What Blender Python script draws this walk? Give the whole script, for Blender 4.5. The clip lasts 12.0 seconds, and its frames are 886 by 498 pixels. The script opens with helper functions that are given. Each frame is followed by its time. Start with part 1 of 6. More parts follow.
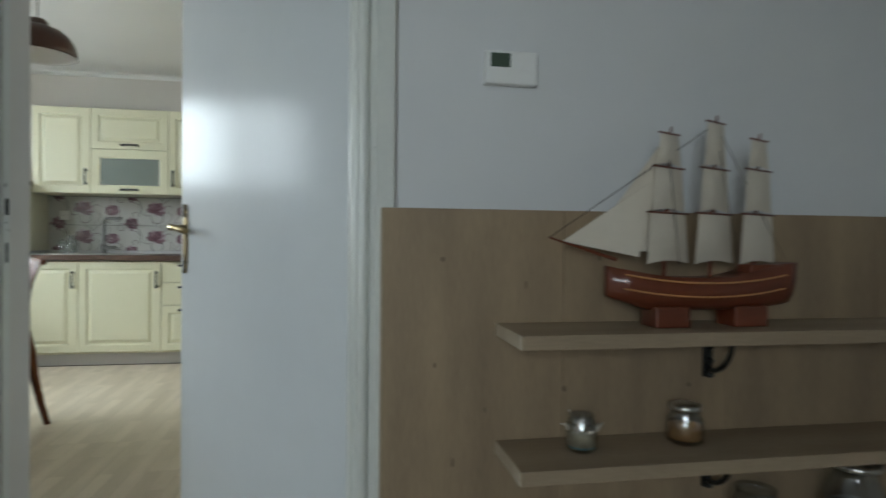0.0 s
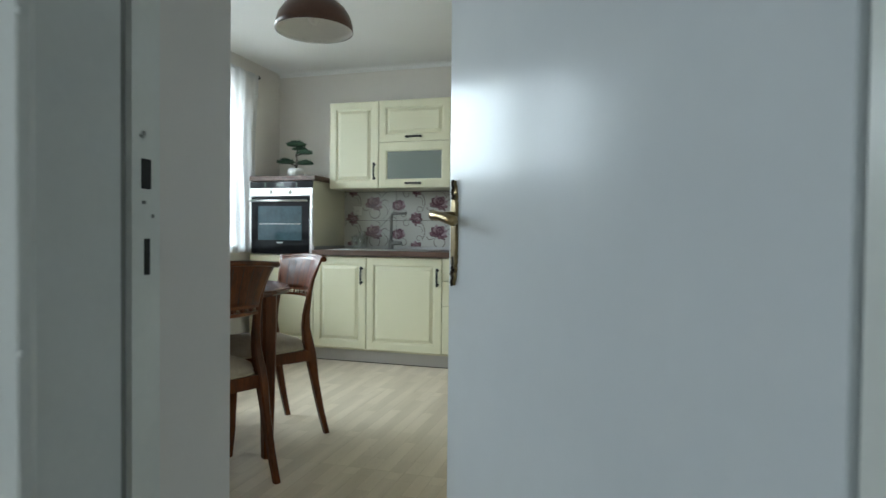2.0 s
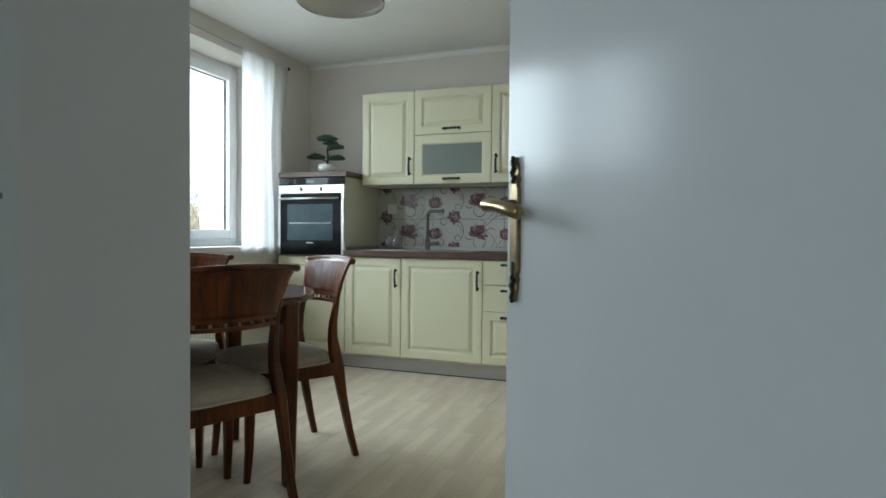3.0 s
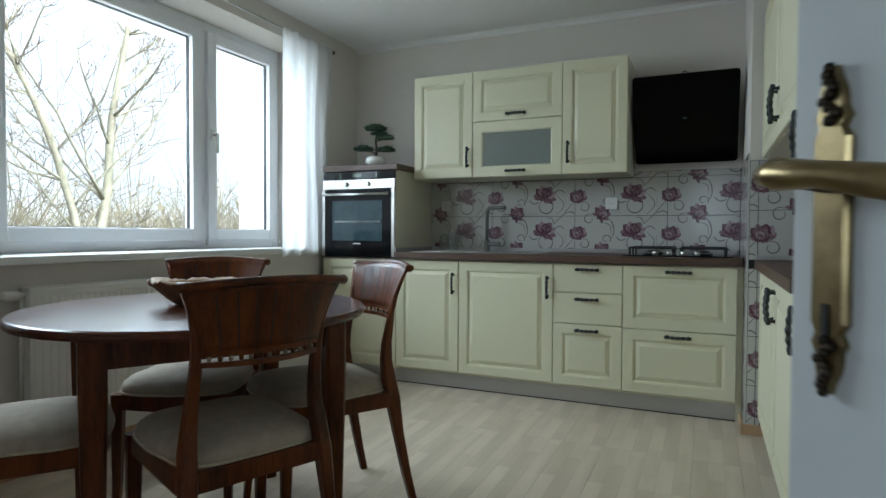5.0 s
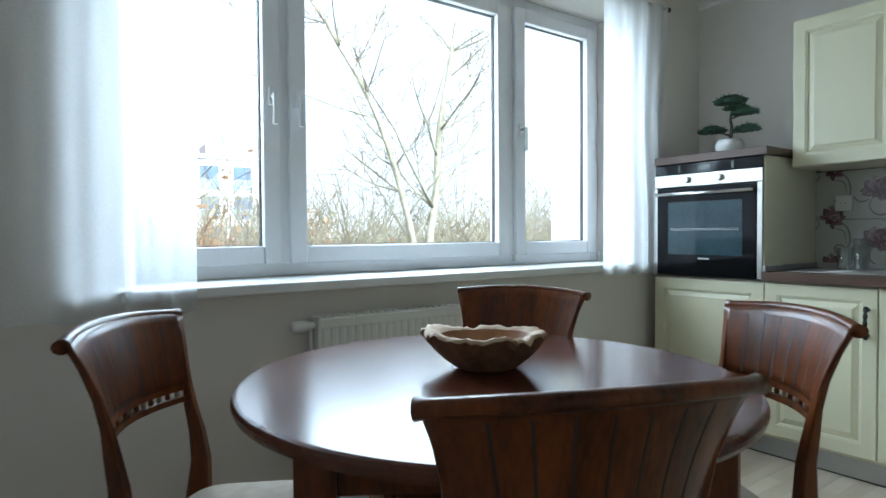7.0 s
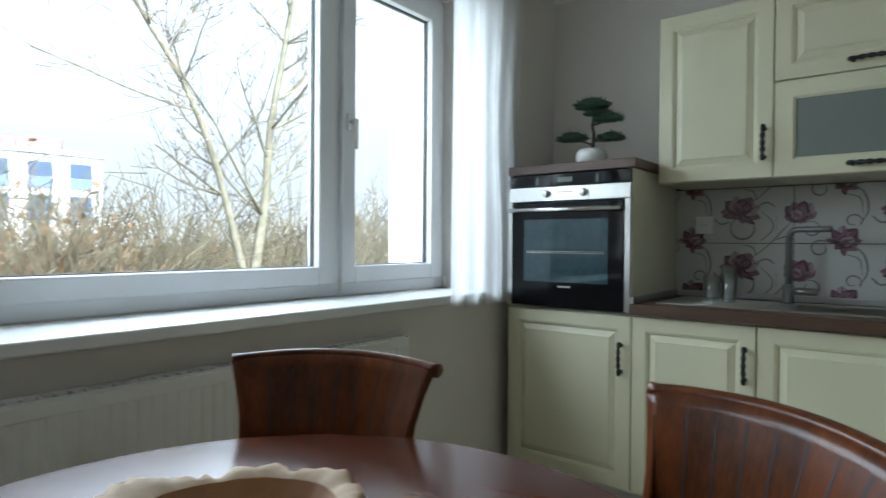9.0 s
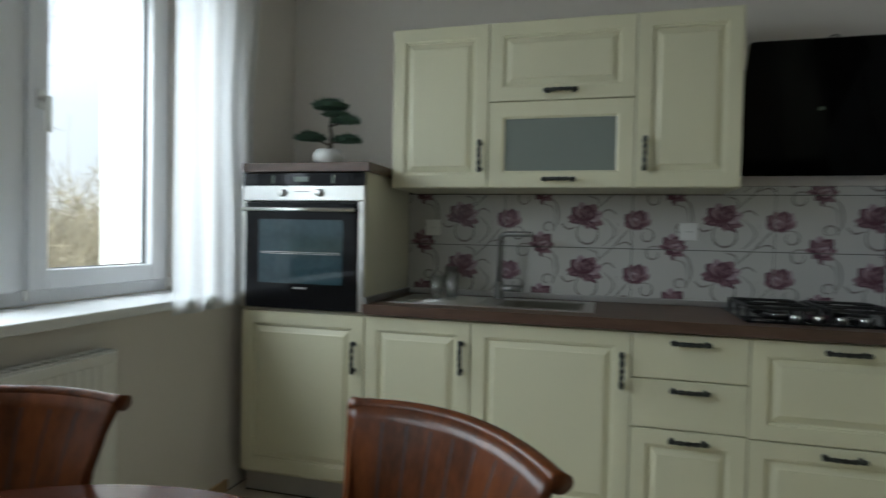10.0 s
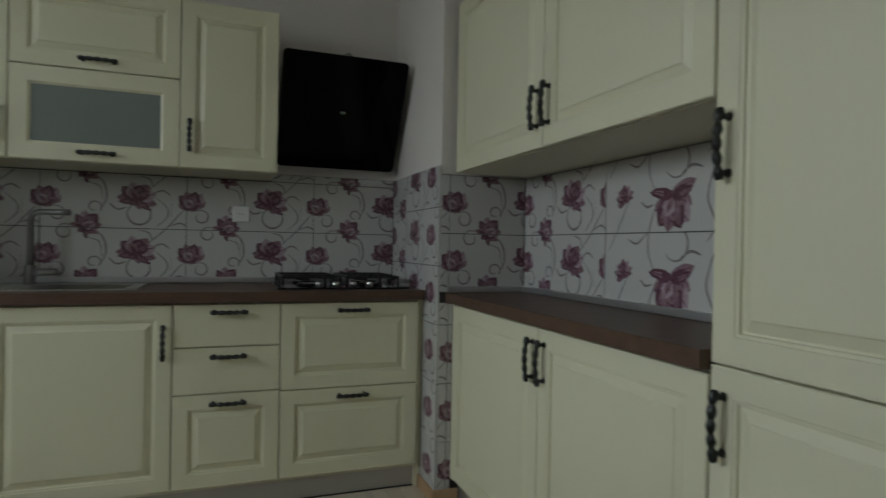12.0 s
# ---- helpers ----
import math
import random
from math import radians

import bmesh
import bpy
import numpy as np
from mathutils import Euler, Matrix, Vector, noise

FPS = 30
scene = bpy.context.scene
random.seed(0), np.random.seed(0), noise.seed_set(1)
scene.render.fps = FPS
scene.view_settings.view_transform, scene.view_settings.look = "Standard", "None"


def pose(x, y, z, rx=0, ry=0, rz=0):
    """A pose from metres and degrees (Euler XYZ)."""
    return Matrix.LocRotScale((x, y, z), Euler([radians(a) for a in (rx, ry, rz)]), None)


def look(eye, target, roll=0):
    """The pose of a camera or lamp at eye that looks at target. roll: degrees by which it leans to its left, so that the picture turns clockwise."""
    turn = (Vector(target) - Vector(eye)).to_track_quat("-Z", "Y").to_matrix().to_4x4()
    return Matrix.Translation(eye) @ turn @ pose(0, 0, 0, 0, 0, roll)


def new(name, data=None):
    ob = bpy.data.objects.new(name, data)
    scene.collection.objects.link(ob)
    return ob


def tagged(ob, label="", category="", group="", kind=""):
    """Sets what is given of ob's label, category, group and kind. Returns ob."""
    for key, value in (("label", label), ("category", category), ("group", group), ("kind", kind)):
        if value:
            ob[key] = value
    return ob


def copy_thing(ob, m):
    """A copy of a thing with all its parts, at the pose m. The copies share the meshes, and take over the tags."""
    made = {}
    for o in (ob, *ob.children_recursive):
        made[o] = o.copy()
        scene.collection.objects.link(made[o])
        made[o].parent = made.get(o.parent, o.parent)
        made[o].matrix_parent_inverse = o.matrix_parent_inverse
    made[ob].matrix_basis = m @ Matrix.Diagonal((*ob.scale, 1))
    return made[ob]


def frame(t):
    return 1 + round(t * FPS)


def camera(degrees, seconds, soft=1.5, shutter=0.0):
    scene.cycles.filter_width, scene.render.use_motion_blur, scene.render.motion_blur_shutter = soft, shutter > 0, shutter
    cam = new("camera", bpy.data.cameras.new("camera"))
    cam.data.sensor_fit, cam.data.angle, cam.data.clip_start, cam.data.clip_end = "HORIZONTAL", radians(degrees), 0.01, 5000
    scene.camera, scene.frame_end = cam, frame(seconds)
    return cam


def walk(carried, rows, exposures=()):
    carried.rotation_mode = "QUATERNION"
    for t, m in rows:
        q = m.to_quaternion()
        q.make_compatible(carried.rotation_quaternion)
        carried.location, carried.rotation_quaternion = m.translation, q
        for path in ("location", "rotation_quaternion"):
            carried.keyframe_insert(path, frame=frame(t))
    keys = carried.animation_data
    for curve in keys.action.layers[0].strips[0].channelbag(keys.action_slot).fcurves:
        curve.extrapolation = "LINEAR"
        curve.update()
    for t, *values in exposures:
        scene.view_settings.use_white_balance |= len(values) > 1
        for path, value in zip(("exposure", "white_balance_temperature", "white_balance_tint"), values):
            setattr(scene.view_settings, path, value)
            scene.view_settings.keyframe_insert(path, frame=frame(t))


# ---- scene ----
cam = camera(73.6, 12.0, shutter=0.4)
PATH = [
    (0, (0.131, -0.004, 1.02), (0.472, 1.967, 0.999), 0.5),
    (0.2, (0.11, 0.045, 1.022), (0.291, 2.036, 0.998), 0.4),
    (0.5, (0.058, 0.165, 1.017), (-0.012, 2.163, 0.991), 0.6),
    (1, (0.011, 0.371, 1.015), (-0.233, 2.356, 0.983), 0.6),
    (1.5, (-0.025, 0.629, 1.014), (-0.404, 2.592, 0.977), 0.5),
    (2, (-0.038, 0.841, 1.019), (-0.602, 2.759, 0.975), 0.6),
    (2.5, (-0.099, 1.055, 1.013), (-0.733, 2.951, 0.966), 0.4),
    (3, (-0.167, 1.166, 1.015), (-0.847, 3.047, 0.97), 0.5),
    (3.2, (-0.184, 1.2, 1.015), (-0.895, 3.069, 0.965), 0.1),
    (4.8, (-0.414, 1.52, 1.018), (-1.231, 3.345, 0.967), 0.3),
    (5, (-0.455, 1.595, 1.022), (-1.272, 3.42, 0.971), 0.3),
    (5.5, (-0.541, 1.77, 1.041), (-1.474, 3.538, 0.993), 0.1),
    (6, (-0.738, 1.96, 1.055), (-2.029, 3.487, 1.001), -0.2),
    (6.5, (-0.893, 2.109, 1.074), (-2.438, 3.379, 1.022), -0.4),
    (6.7, (-0.94, 2.154, 1.076), (-2.554, 3.335, 1.027), -0.4),
    (8.3, (-1.35, 2.582, 1.165), (-2.932, 3.805, 1.113), 0.0),
    (8.5, (-1.386, 2.636, 1.166), (-2.862, 3.985, 1.119), 0.1),
    (9, (-1.49, 2.752, 1.144), (-2.735, 4.317, 1.122), 0.4),
    (9.5, (-1.433, 2.833, 1.182), (-2.427, 4.568, 1.141), 0.7),
    (10, (-1.418, 2.809, 1.196), (-1.946, 4.738, 1.149), 1.2),
    (10.5, (-1.355, 2.772, 1.167), (-1.463, 4.769, 1.141), 1.3),
    (11, (-1.312, 2.727, 1.147), (-1.14, 4.72, 1.127), 1.4),
    (11.5, (-1.216, 2.668, 1.119), (-0.772, 4.618, 1.107), 1.3),
    (12, (-1.137, 2.622, 1.093), (-0.438, 4.496, 1.085), 1.1),
]
walk(cam, [(t, look(eye, aim, lean)) for t, eye, aim, lean in PATH],
     [(0.0, 1.1, 5950, 2), (1.5, 1.1, 5750, 0), (3.0, 0.78, 5750, 0), (5.0, 0.5, 5550, 1), (5.9, 0.48, 5400, 0), (6.5, 0.78, 5250, 0), (8.5, 0.35, 5400, 1), (10.0, 0.15, 5850, 3), (12.0, -0.38, 6050, 3)])

# ---------------------------------------------------------------- sky and sun
world = bpy.data.worlds.new("world")
scene.world = world
world.use_nodes = True
wn = world.node_tree
sky = wn.nodes.new("ShaderNodeTexSky")
sky.sky_type = "NISHITA"
sky.sun_disc = False
sky.sun_elevation, sky.sun_rotation = radians(42), radians(100)
sky.air_density, sky.dust_density, sky.ozone_density = 1.0, 8.0, 0.6
hsv = wn.nodes.new("ShaderNodeHueSaturation")
hsv.inputs["Saturation"].default_value, hsv.inputs["Value"].default_value = 0.22, 2.2
wn.links.new(sky.outputs[0], hsv.inputs["Color"])
veil = wn.nodes.new("ShaderNodeMix")
veil.data_type, veil.blend_type = "RGBA", "LIGHTEN"
veil.inputs["Factor"].default_value = 1.0
veil.inputs["B"].default_value = (5.1, 5.2, 5.3, 1)
wn.links.new(hsv.outputs[0], veil.inputs["A"])
# an overcast sky: the zenith about three times as bright as the horizon
wtc = wn.nodes.new("ShaderNodeTexCoord")
wxyz = wn.nodes.new("ShaderNodeSeparateXYZ")
wn.links.new(wtc.outputs["Generated"], wxyz.inputs[0])
rise = wn.nodes.new("ShaderNodeMapRange")
rise.inputs["From Min"].default_value, rise.inputs["From Max"].default_value = 0.0, 1.0
rise.inputs["To Min"].default_value, rise.inputs["To Max"].default_value = 1.08, 2.3
wn.links.new(wxyz.outputs["Z"], rise.inputs["Value"])
dome = wn.nodes.new("ShaderNodeVectorMath")
dome.operation = "SCALE"
wn.links.new(veil.outputs["Result"], dome.inputs[0])
wn.links.new(rise.outputs[0], dome.inputs["Scale"])
wn.links.new(dome.outputs[0], wn.nodes["Background"].inputs[0])
wn.nodes["Background"].inputs[1].default_value = 0.15
sun = new("sun", bpy.data.lights.new("sun", "SUN"))
sun.data.energy, sun.data.angle, sun.data.color = 1.0, radians(25), (1.0, 0.96, 0.9)
sun.matrix_basis = look((20, -8, 24), (0, 0, 0))


def sky_lamp(name, eye, target, wide, high, watts, spread):
    """The sky's light coming in through an opening; the hall's opening is added and unseen."""
    ob = new(name, bpy.data.lights.new(name, "AREA"))
    ob.data.shape, ob.data.size, ob.data.size_y, ob.data.energy = "RECTANGLE", wide, high, watts
    ob.data.color = (0.93, 0.97, 1.0)
    ob.data.spread = radians(spread)
    ob.matrix_basis = look(eye, target)
    return ob


sky_lamp("window_light", (-3.85, 3.74, 2.08), (-1.85, 3.74, 0.30), 2.6, 1.3, 82, 158)
# fill lamp behind the camera, added to brighten the hall; no source seen there
sky_lamp("hall_fill_light", (-1.0, -2.45, 1.5), (-0.55, 1.2, 1.25), 1.15, 0.95, 4.6, 95)


# ---------------------------------------------------------------- materials
def mat(name, col, rough=0.5, metal=0.0, var=0.12, scale=3.0, fine=40.0, bump=0.05, stretch=(1, 1, 1), coat=0.0,
        dark=None, rand=0.0, spec=0.5):
    m = bpy.data.materials.new(name)
    m.use_nodes = True
    nt = m.node_tree
    b = nt.nodes["Principled BSDF"]
    b.inputs["Roughness"].default_value = rough
    b.inputs["Metallic"].default_value = metal
    b.inputs["Coat Weight"].default_value = coat
    b.inputs["Coat Roughness"].default_value = 0.12
    b.inputs["Specular IOR Level"].default_value = spec
    tc = nt.nodes.new("ShaderNodeTexCoord")
    mp = nt.nodes.new("ShaderNodeMapping")
    mp.inputs["Scale"].default_value = stretch
    nt.links.new(tc.outputs["Object"], mp.inputs[0])
    n1 = nt.nodes.new("ShaderNodeTexNoise")
    n1.inputs["Scale"].default_value = scale
    n1.inputs["Detail"].default_value = 5
    n2 = nt.nodes.new("ShaderNodeTexNoise")
    n2.inputs["Scale"].default_value = fine
    n2.inputs["Detail"].default_value = 3
    for n in (n1, n2):
        nt.links.new(mp.outputs[0], n.inputs["Vector"])
    add = nt.nodes.new("ShaderNodeMath")
    add.operation = "MULTIPLY_ADD"
    add.inputs[1].default_value = 0.4
    nt.links.new(n2.outputs["Fac"], add.inputs[0])
    nt.links.new(n1.outputs["Fac"], add.inputs[2])
    ramp = nt.nodes.new("ShaderNodeMapRange")
    ramp.inputs["From Min"].default_value, ramp.inputs["From Max"].default_value = 0.4, 1.0
    nt.links.new(add.outputs[0], ramp.inputs["Value"])
    fac = ramp.outputs[0]
    if rand:
        oi = nt.nodes.new("ShaderNodeObjectInfo")
        r = nt.nodes.new("ShaderNodeMath")
        r.operation = "MULTIPLY_ADD"
        r.inputs[1].default_value = rand
        nt.links.new(oi.outputs["Random"], r.inputs[0])
        nt.links.new(fac, r.inputs[2])
        s = nt.nodes.new("ShaderNodeMath")
        s.operation = "SUBTRACT"
        s.use_clamp = True
        s.inputs[1].default_value = rand / 2
        nt.links.new(r.outputs[0], s.inputs[0])
        fac = s.outputs[0]
    mix = nt.nodes.new("ShaderNodeMix")
    mix.data_type = "RGBA"
    lo = dark if dark else tuple(c * (1 - var) for c in col)
    hi = col if dark else tuple(min(1, c * (1 + var)) for c in col)
    mix.inputs["A"].default_value = (*lo, 1)
    mix.inputs["B"].default_value = (*hi, 1)
    nt.links.new(fac, mix.inputs["Factor"])
    nt.links.new(mix.outputs["Result"], b.inputs["Base Color"])
    if bump:
        bp = nt.nodes.new("ShaderNodeBump")
        bp.inputs["Strength"].default_value = bump
        bp.inputs["Distance"].default_value = 0.002
        nt.links.new(add.outputs[0], bp.inputs["Height"])
        nt.links.new(bp.outputs[0], b.inputs["Normal"])
    return m


def glass(name, tint=(1, 1, 1), rough=0.02, gloss=0.03):
    m = bpy.data.materials.new(name)
    m.use_nodes = True
    nt = m.node_tree
    nt.nodes.remove(nt.nodes["Principled BSDF"])
    lw = nt.nodes.new("ShaderNodeLayerWeight")
    lw.inputs["Blend"].default_value = 0.12
    fr = nt.nodes.new("ShaderNodeMath")
    fr.operation = "MULTIPLY_ADD"
    fr.inputs[1].default_value, fr.inputs[2].default_value = 0.35, gloss
    nt.links.new(lw.outputs["Facing"], fr.inputs[0])
    tr = nt.nodes.new("ShaderNodeBsdfTransparent")
    tr.inputs[0].default_value = (*tint, 1)
    gl = nt.nodes.new("ShaderNodeBsdfGlossy")
    gl.inputs["Roughness"].default_value = rough
    mx = nt.nodes.new("ShaderNodeMixShader")
    nt.links.new(fr.outputs[0], mx.inputs[0])
    nt.links.new(tr.outputs[0], mx.inputs[1])
    nt.links.new(gl.outputs[0], mx.inputs[2])
    nt.links.new(mx.outputs[0], nt.nodes["Material Output"].inputs[0])
    return m


def sheer(name, col, clear):
    m = bpy.data.materials.new(name)
    m.use_nodes = True
    nt = m.node_tree
    nt.nodes.remove(nt.nodes["Principled BSDF"])
    tr = nt.nodes.new("ShaderNodeBsdfTransparent")
    df = nt.nodes.new("ShaderNodeBsdfDiffuse")
    tl = nt.nodes.new("ShaderNodeBsdfTranslucent")
    df.inputs[0].default_value = tl.inputs[0].default_value = (*col, 1)
    m1 = nt.nodes.new("ShaderNodeMixShader")
    m1.inputs[0].default_value = 0.72
    m2 = nt.nodes.new("ShaderNodeMixShader")
    tc = nt.nodes.new("ShaderNodeTexCoord")
    wv = nt.nodes.new("ShaderNodeTexNoise")
    wv.inputs["Scale"].default_value = 260
    mr = nt.nodes.new("ShaderNodeMapRange")
    mr.inputs["To Min"].default_value, mr.inputs["To Max"].default_value = 1 - clear - 0.1, 1 - clear + 0.1
    nt.links.new(tc.outputs["Object"], wv.inputs["Vector"])
    nt.links.new(wv.outputs["Fac"], mr.inputs["Value"])
    nt.links.new(df.outputs[0], m1.inputs[1])
    nt.links.new(tl.outputs[0], m1.inputs[2])
    nt.links.new(mr.outputs[0], m2.inputs[0])
    nt.links.new(tr.outputs[0], m2.inputs[1])
    nt.links.new(m1.outputs[0], m2.inputs[2])
    nt.links.new(m2.outputs[0], nt.nodes["Material Output"].inputs[0])
    return m


WALL = mat("wall paint", (0.70, 0.66, 0.61), 0.85, var=0.03, scale=1.5, fine=220, bump=0.12)
HALL = mat("hall paint", (0.645, 0.65, 0.655), 0.85, var=0.03, scale=1.5, fine=160, bump=0.15)
CEIL = mat("ceiling paint", (0.80, 0.79, 0.77), 0.9, var=0.03, scale=1.2, fine=200, bump=0.08)
CREAM = mat("cream lacquer", (0.67, 0.645, 0.465), 0.42, var=0.025, scale=2, fine=90, bump=0.015)
CARCASS = mat("cream laminate", (0.68, 0.66, 0.52), 0.5, var=0.03, scale=3, fine=120, bump=0.02)
WORKTOP = mat("walnut laminate", (0.115, 0.065, 0.042), 0.42, scale=4, fine=30, bump=0.05, stretch=(1, 7, 7), dark=(0.06, 0.032, 0.021))
STEEL = mat("brushed steel", (0.62, 0.62, 0.60), 0.28, 1.0, var=0.06, scale=3, fine=160, bump=0.03, stretch=(0.1, 1, 3))
TAPSTEEL = mat("satin steel tap", (0.23, 0.225, 0.215), 0.32, 0.6, var=0.05, scale=6, fine=160, bump=0.02)
PLINTH = mat("aluminium plinth", (0.50, 0.50, 0.50), 0.38, 0.85, var=0.05, scale=2, fine=150, bump=0.02, stretch=(0.1, 1, 3))
IRON = mat("antique iron", (0.07, 0.075, 0.07), 0.35, 0.8, dark=(0.018, 0.018, 0.018), scale=40, fine=150, bump=0.2)
BLACKGLASS = mat("black glass", (0.006, 0.006, 0.007), 0.06, var=0.1, bump=0, spec=0.2)
HOODGLASS = mat("hood glass", (0.002, 0.002, 0.002), 0.1, var=0.1, bump=0, spec=0.08)
# teal base colour stands in for the daylight reflected in the oven glass
OVENGLASS = mat("oven window", (0.03, 0.062, 0.075), 0.05, var=0.3, scale=5, bump=0, spec=0.5)
BLACK = mat("black enamel", (0.012, 0.012, 0.012), 0.35, var=0.2, scale=20, bump=0.05)
WOOD = mat("mahogany", (0.165, 0.047, 0.012), 0.28, scale=6, fine=50, bump=0.02, stretch=(3, 3, 0.5), dark=(0.014, 0.005, 0.003), spec=0.15, rand=0.2, coat=0.12)
TOPWOOD = mat("mahogany top", (0.10, 0.030, 0.014), 0.20, scale=4, fine=60, bump=0.03, stretch=(0.6, 5, 1), dark=(0.04, 0.012, 0.007), spec=0.27)
GROOVE = mat("dark groove", (0.02, 0.007, 0.004), 0.6, bump=0)
BEAD = mat("pale bead", (0.26, 0.19, 0.135), 0.4, var=0.2, scale=60)
FABRIC = mat("beige upholstery", (0.345, 0.295, 0.235), 0.95, var=0.14, scale=30, fine=170, bump=0.9)
PIPING = mat("upholstery braid", (0.46, 0.39, 0.29), 0.9, var=0.15, scale=90, fine=400, bump=0.5)
PVC = mat("white window plastic", (0.80, 0.81, 0.83), 0.35, var=0.02, bump=0)
SILL = mat("white sill", (0.80, 0.80, 0.80), 0.3, var=0.03, scale=3, bump=0.02)
GASKET = mat("grey gasket", (0.05, 0.05, 0.05), 0.7)
PANE = glass("window glass")
TUMBLER = glass("clear tumbler glass", (0.90, 0.92, 0.92), 0.05, 0.13)
FROST = mat("frosted glass", (0.20, 0.225, 0.205), 0.25, var=0.05, scale=2, fine=300, bump=0.05)
SHEER = sheer("sheer curtain", (0.94, 0.95, 0.96), 0.36)
SHEER2 = sheer("thin sheer curtain", (0.90, 0.92, 0.95), 0.58)
RADW = mat("radiator enamel", (0.78, 0.77, 0.73), 0.4, var=0.03, bump=0.01)
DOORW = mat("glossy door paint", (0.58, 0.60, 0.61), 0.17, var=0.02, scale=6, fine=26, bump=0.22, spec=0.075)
FRAMEW = mat("door frame paint", (0.64, 0.65, 0.61), 0.33, var=0.06, scale=6, fine=70, bump=0.06)
FRAMEGAP = mat("grey door seal", (0.22, 0.22, 0.20), 0.8)
BRASS = mat("aged brass", (0.42, 0.33, 0.17), 0.3, 1.0, dark=(0.16, 0.12, 0.06), scale=14, fine=90, bump=0.06)
BROWN = mat("blackened brass", (0.06, 0.045, 0.03), 0.4, 0.8, dark=(0.02, 0.016, 0.012), scale=50, fine=150, bump=0.2)
OAK = mat("knotty oak veneer", (0.36, 0.265, 0.16), 0.6, scale=3, fine=55, bump=0.08, stretch=(3.5, 3.5, 0.5), dark=(0.20, 0.145, 0.09))
KNOT = mat("oak knot", (0.17, 0.12, 0.075), 0.7, scale=30)
SHELF = mat("oak shelf", (0.38, 0.30, 0.20), 0.6, scale=3, fine=55, bump=0.08, stretch=(0.5, 3.5, 3.5), dark=(0.25, 0.185, 0.12))
SHELFEND = mat("pale sawn shelf end", (0.60, 0.52, 0.40), 0.7, scale=9, fine=80, bump=0.1, dark=(0.42, 0.34, 0.24))
TRIM = mat("beech trim", (0.50, 0.34, 0.19), 0.5, scale=4, fine=50, stretch=(3, 3, 0.5), dark=(0.36, 0.23, 0.12))
TILE = mat("white tile glaze", (0.52, 0.515, 0.49), 0.14, var=0.03, scale=3, fine=30, bump=0.01)
GROUT = mat("dark grout", (0.035, 0.033, 0.03), 0.9)
PETAL = mat("plum print", (0.155, 0.082, 0.100), 0.2, scale=60, fine=200, bump=0, dark=(0.085, 0.035, 0.055))
PETAL2 = mat("mauve print", (0.30, 0.20, 0.225), 0.2, scale=70, fine=200, bump=0, dark=(0.19, 0.11, 0.13))
PETAL3 = mat("pale mauve print", (0.46, 0.37, 0.40), 0.2, scale=70, fine=200, bump=0, dark=(0.30, 0.20, 0.24))
SWIRL = mat("grey print", (0.28, 0.25, 0.24), 0.2, scale=24, bump=0, dark=(0.15, 0.125, 0.12))
PLASTIC = mat("white plastic", (0.78, 0.78, 0.76), 0.35, var=0.02, bump=0)
SCREEN = mat("grey green display", (0.07, 0.095, 0.07), 0.2, bump=0)
DARKHOLE = mat("dark hole", (0.02, 0.018, 0.015), 0.8)
SHADE = mat("brown lamp enamel", (0.075, 0.032, 0.02), 0.32, var=0.3, scale=9, fine=60, bump=0.04)
SHADEIN = mat("white lamp lining", (0.78, 0.76, 0.72), 0.5, var=0.03)
CERAMIC = mat("white ceramic", (0.78, 0.77, 0.75), 0.25, var=0.03, bump=0.02)
BARK = mat("bonsai bark", (0.05, 0.035, 0.025), 0.8, scale=40, bump=0.4)
NEEDLE = mat("bonsai green", (0.035, 0.085, 0.04), 0.7, scale=40, fine=160, bump=0.3, dark=(0.012, 0.035, 0.018))
ROOTIN = mat("turned root wood", (0.42, 0.235, 0.115), 0.5, scale=9, fine=60, bump=0.1, dark=(0.23, 0.11, 0.05))
ROOTRIM = mat("raw root wood", (0.56, 0.43, 0.28), 0.7, scale=16, fine=60, bump=0.3, dark=(0.32, 0.20, 0.11))
ROOTBARK = mat("root bark", (0.26, 0.145, 0.075), 0.7, scale=20, fine=80, bump=0.5, dark=(0.09, 0.05, 0.028))
SAIL = mat("sail cloth", (0.66, 0.60, 0.50), 0.9, var=0.06, scale=12, fine=300, bump=0.2)
HULL = mat("varnished ship hull", (0.17, 0.040, 0.014), 0.35, scale=8, fine=60, stretch=(0.4, 3, 3), dark=(0.10, 0.026, 0.012), coat=0.4)
HULLTRIM = mat("gold hull line", (0.48, 0.24, 0.09), 0.4)
CANDLE = mat("orange candle wax", (0.52, 0.27, 0.10), 0.5, var=0.15, scale=25)
SHELLS = mat("shells", (0.62, 0.55, 0.42), 0.6, scale=50, dark=(0.35, 0.27, 0.17))
TEAL = mat("teal sand", (0.14, 0.30, 0.33), 0.8, scale=60)
GROUND = mat("winter grass", (0.10, 0.105, 0.05), 0.95, scale=0.4, fine=6, dark=(0.06, 0.055, 0.03))
TREEBARK = mat("lichen bark", (0.34, 0.325, 0.235), 0.9, scale=7, fine=30, bump=0.6, dark=(0.11, 0.095, 0.07))
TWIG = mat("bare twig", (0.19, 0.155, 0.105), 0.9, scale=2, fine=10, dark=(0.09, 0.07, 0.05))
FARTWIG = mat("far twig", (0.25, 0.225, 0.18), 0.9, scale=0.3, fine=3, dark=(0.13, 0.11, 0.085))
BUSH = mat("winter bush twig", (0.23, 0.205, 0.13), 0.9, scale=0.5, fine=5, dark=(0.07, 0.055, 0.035))
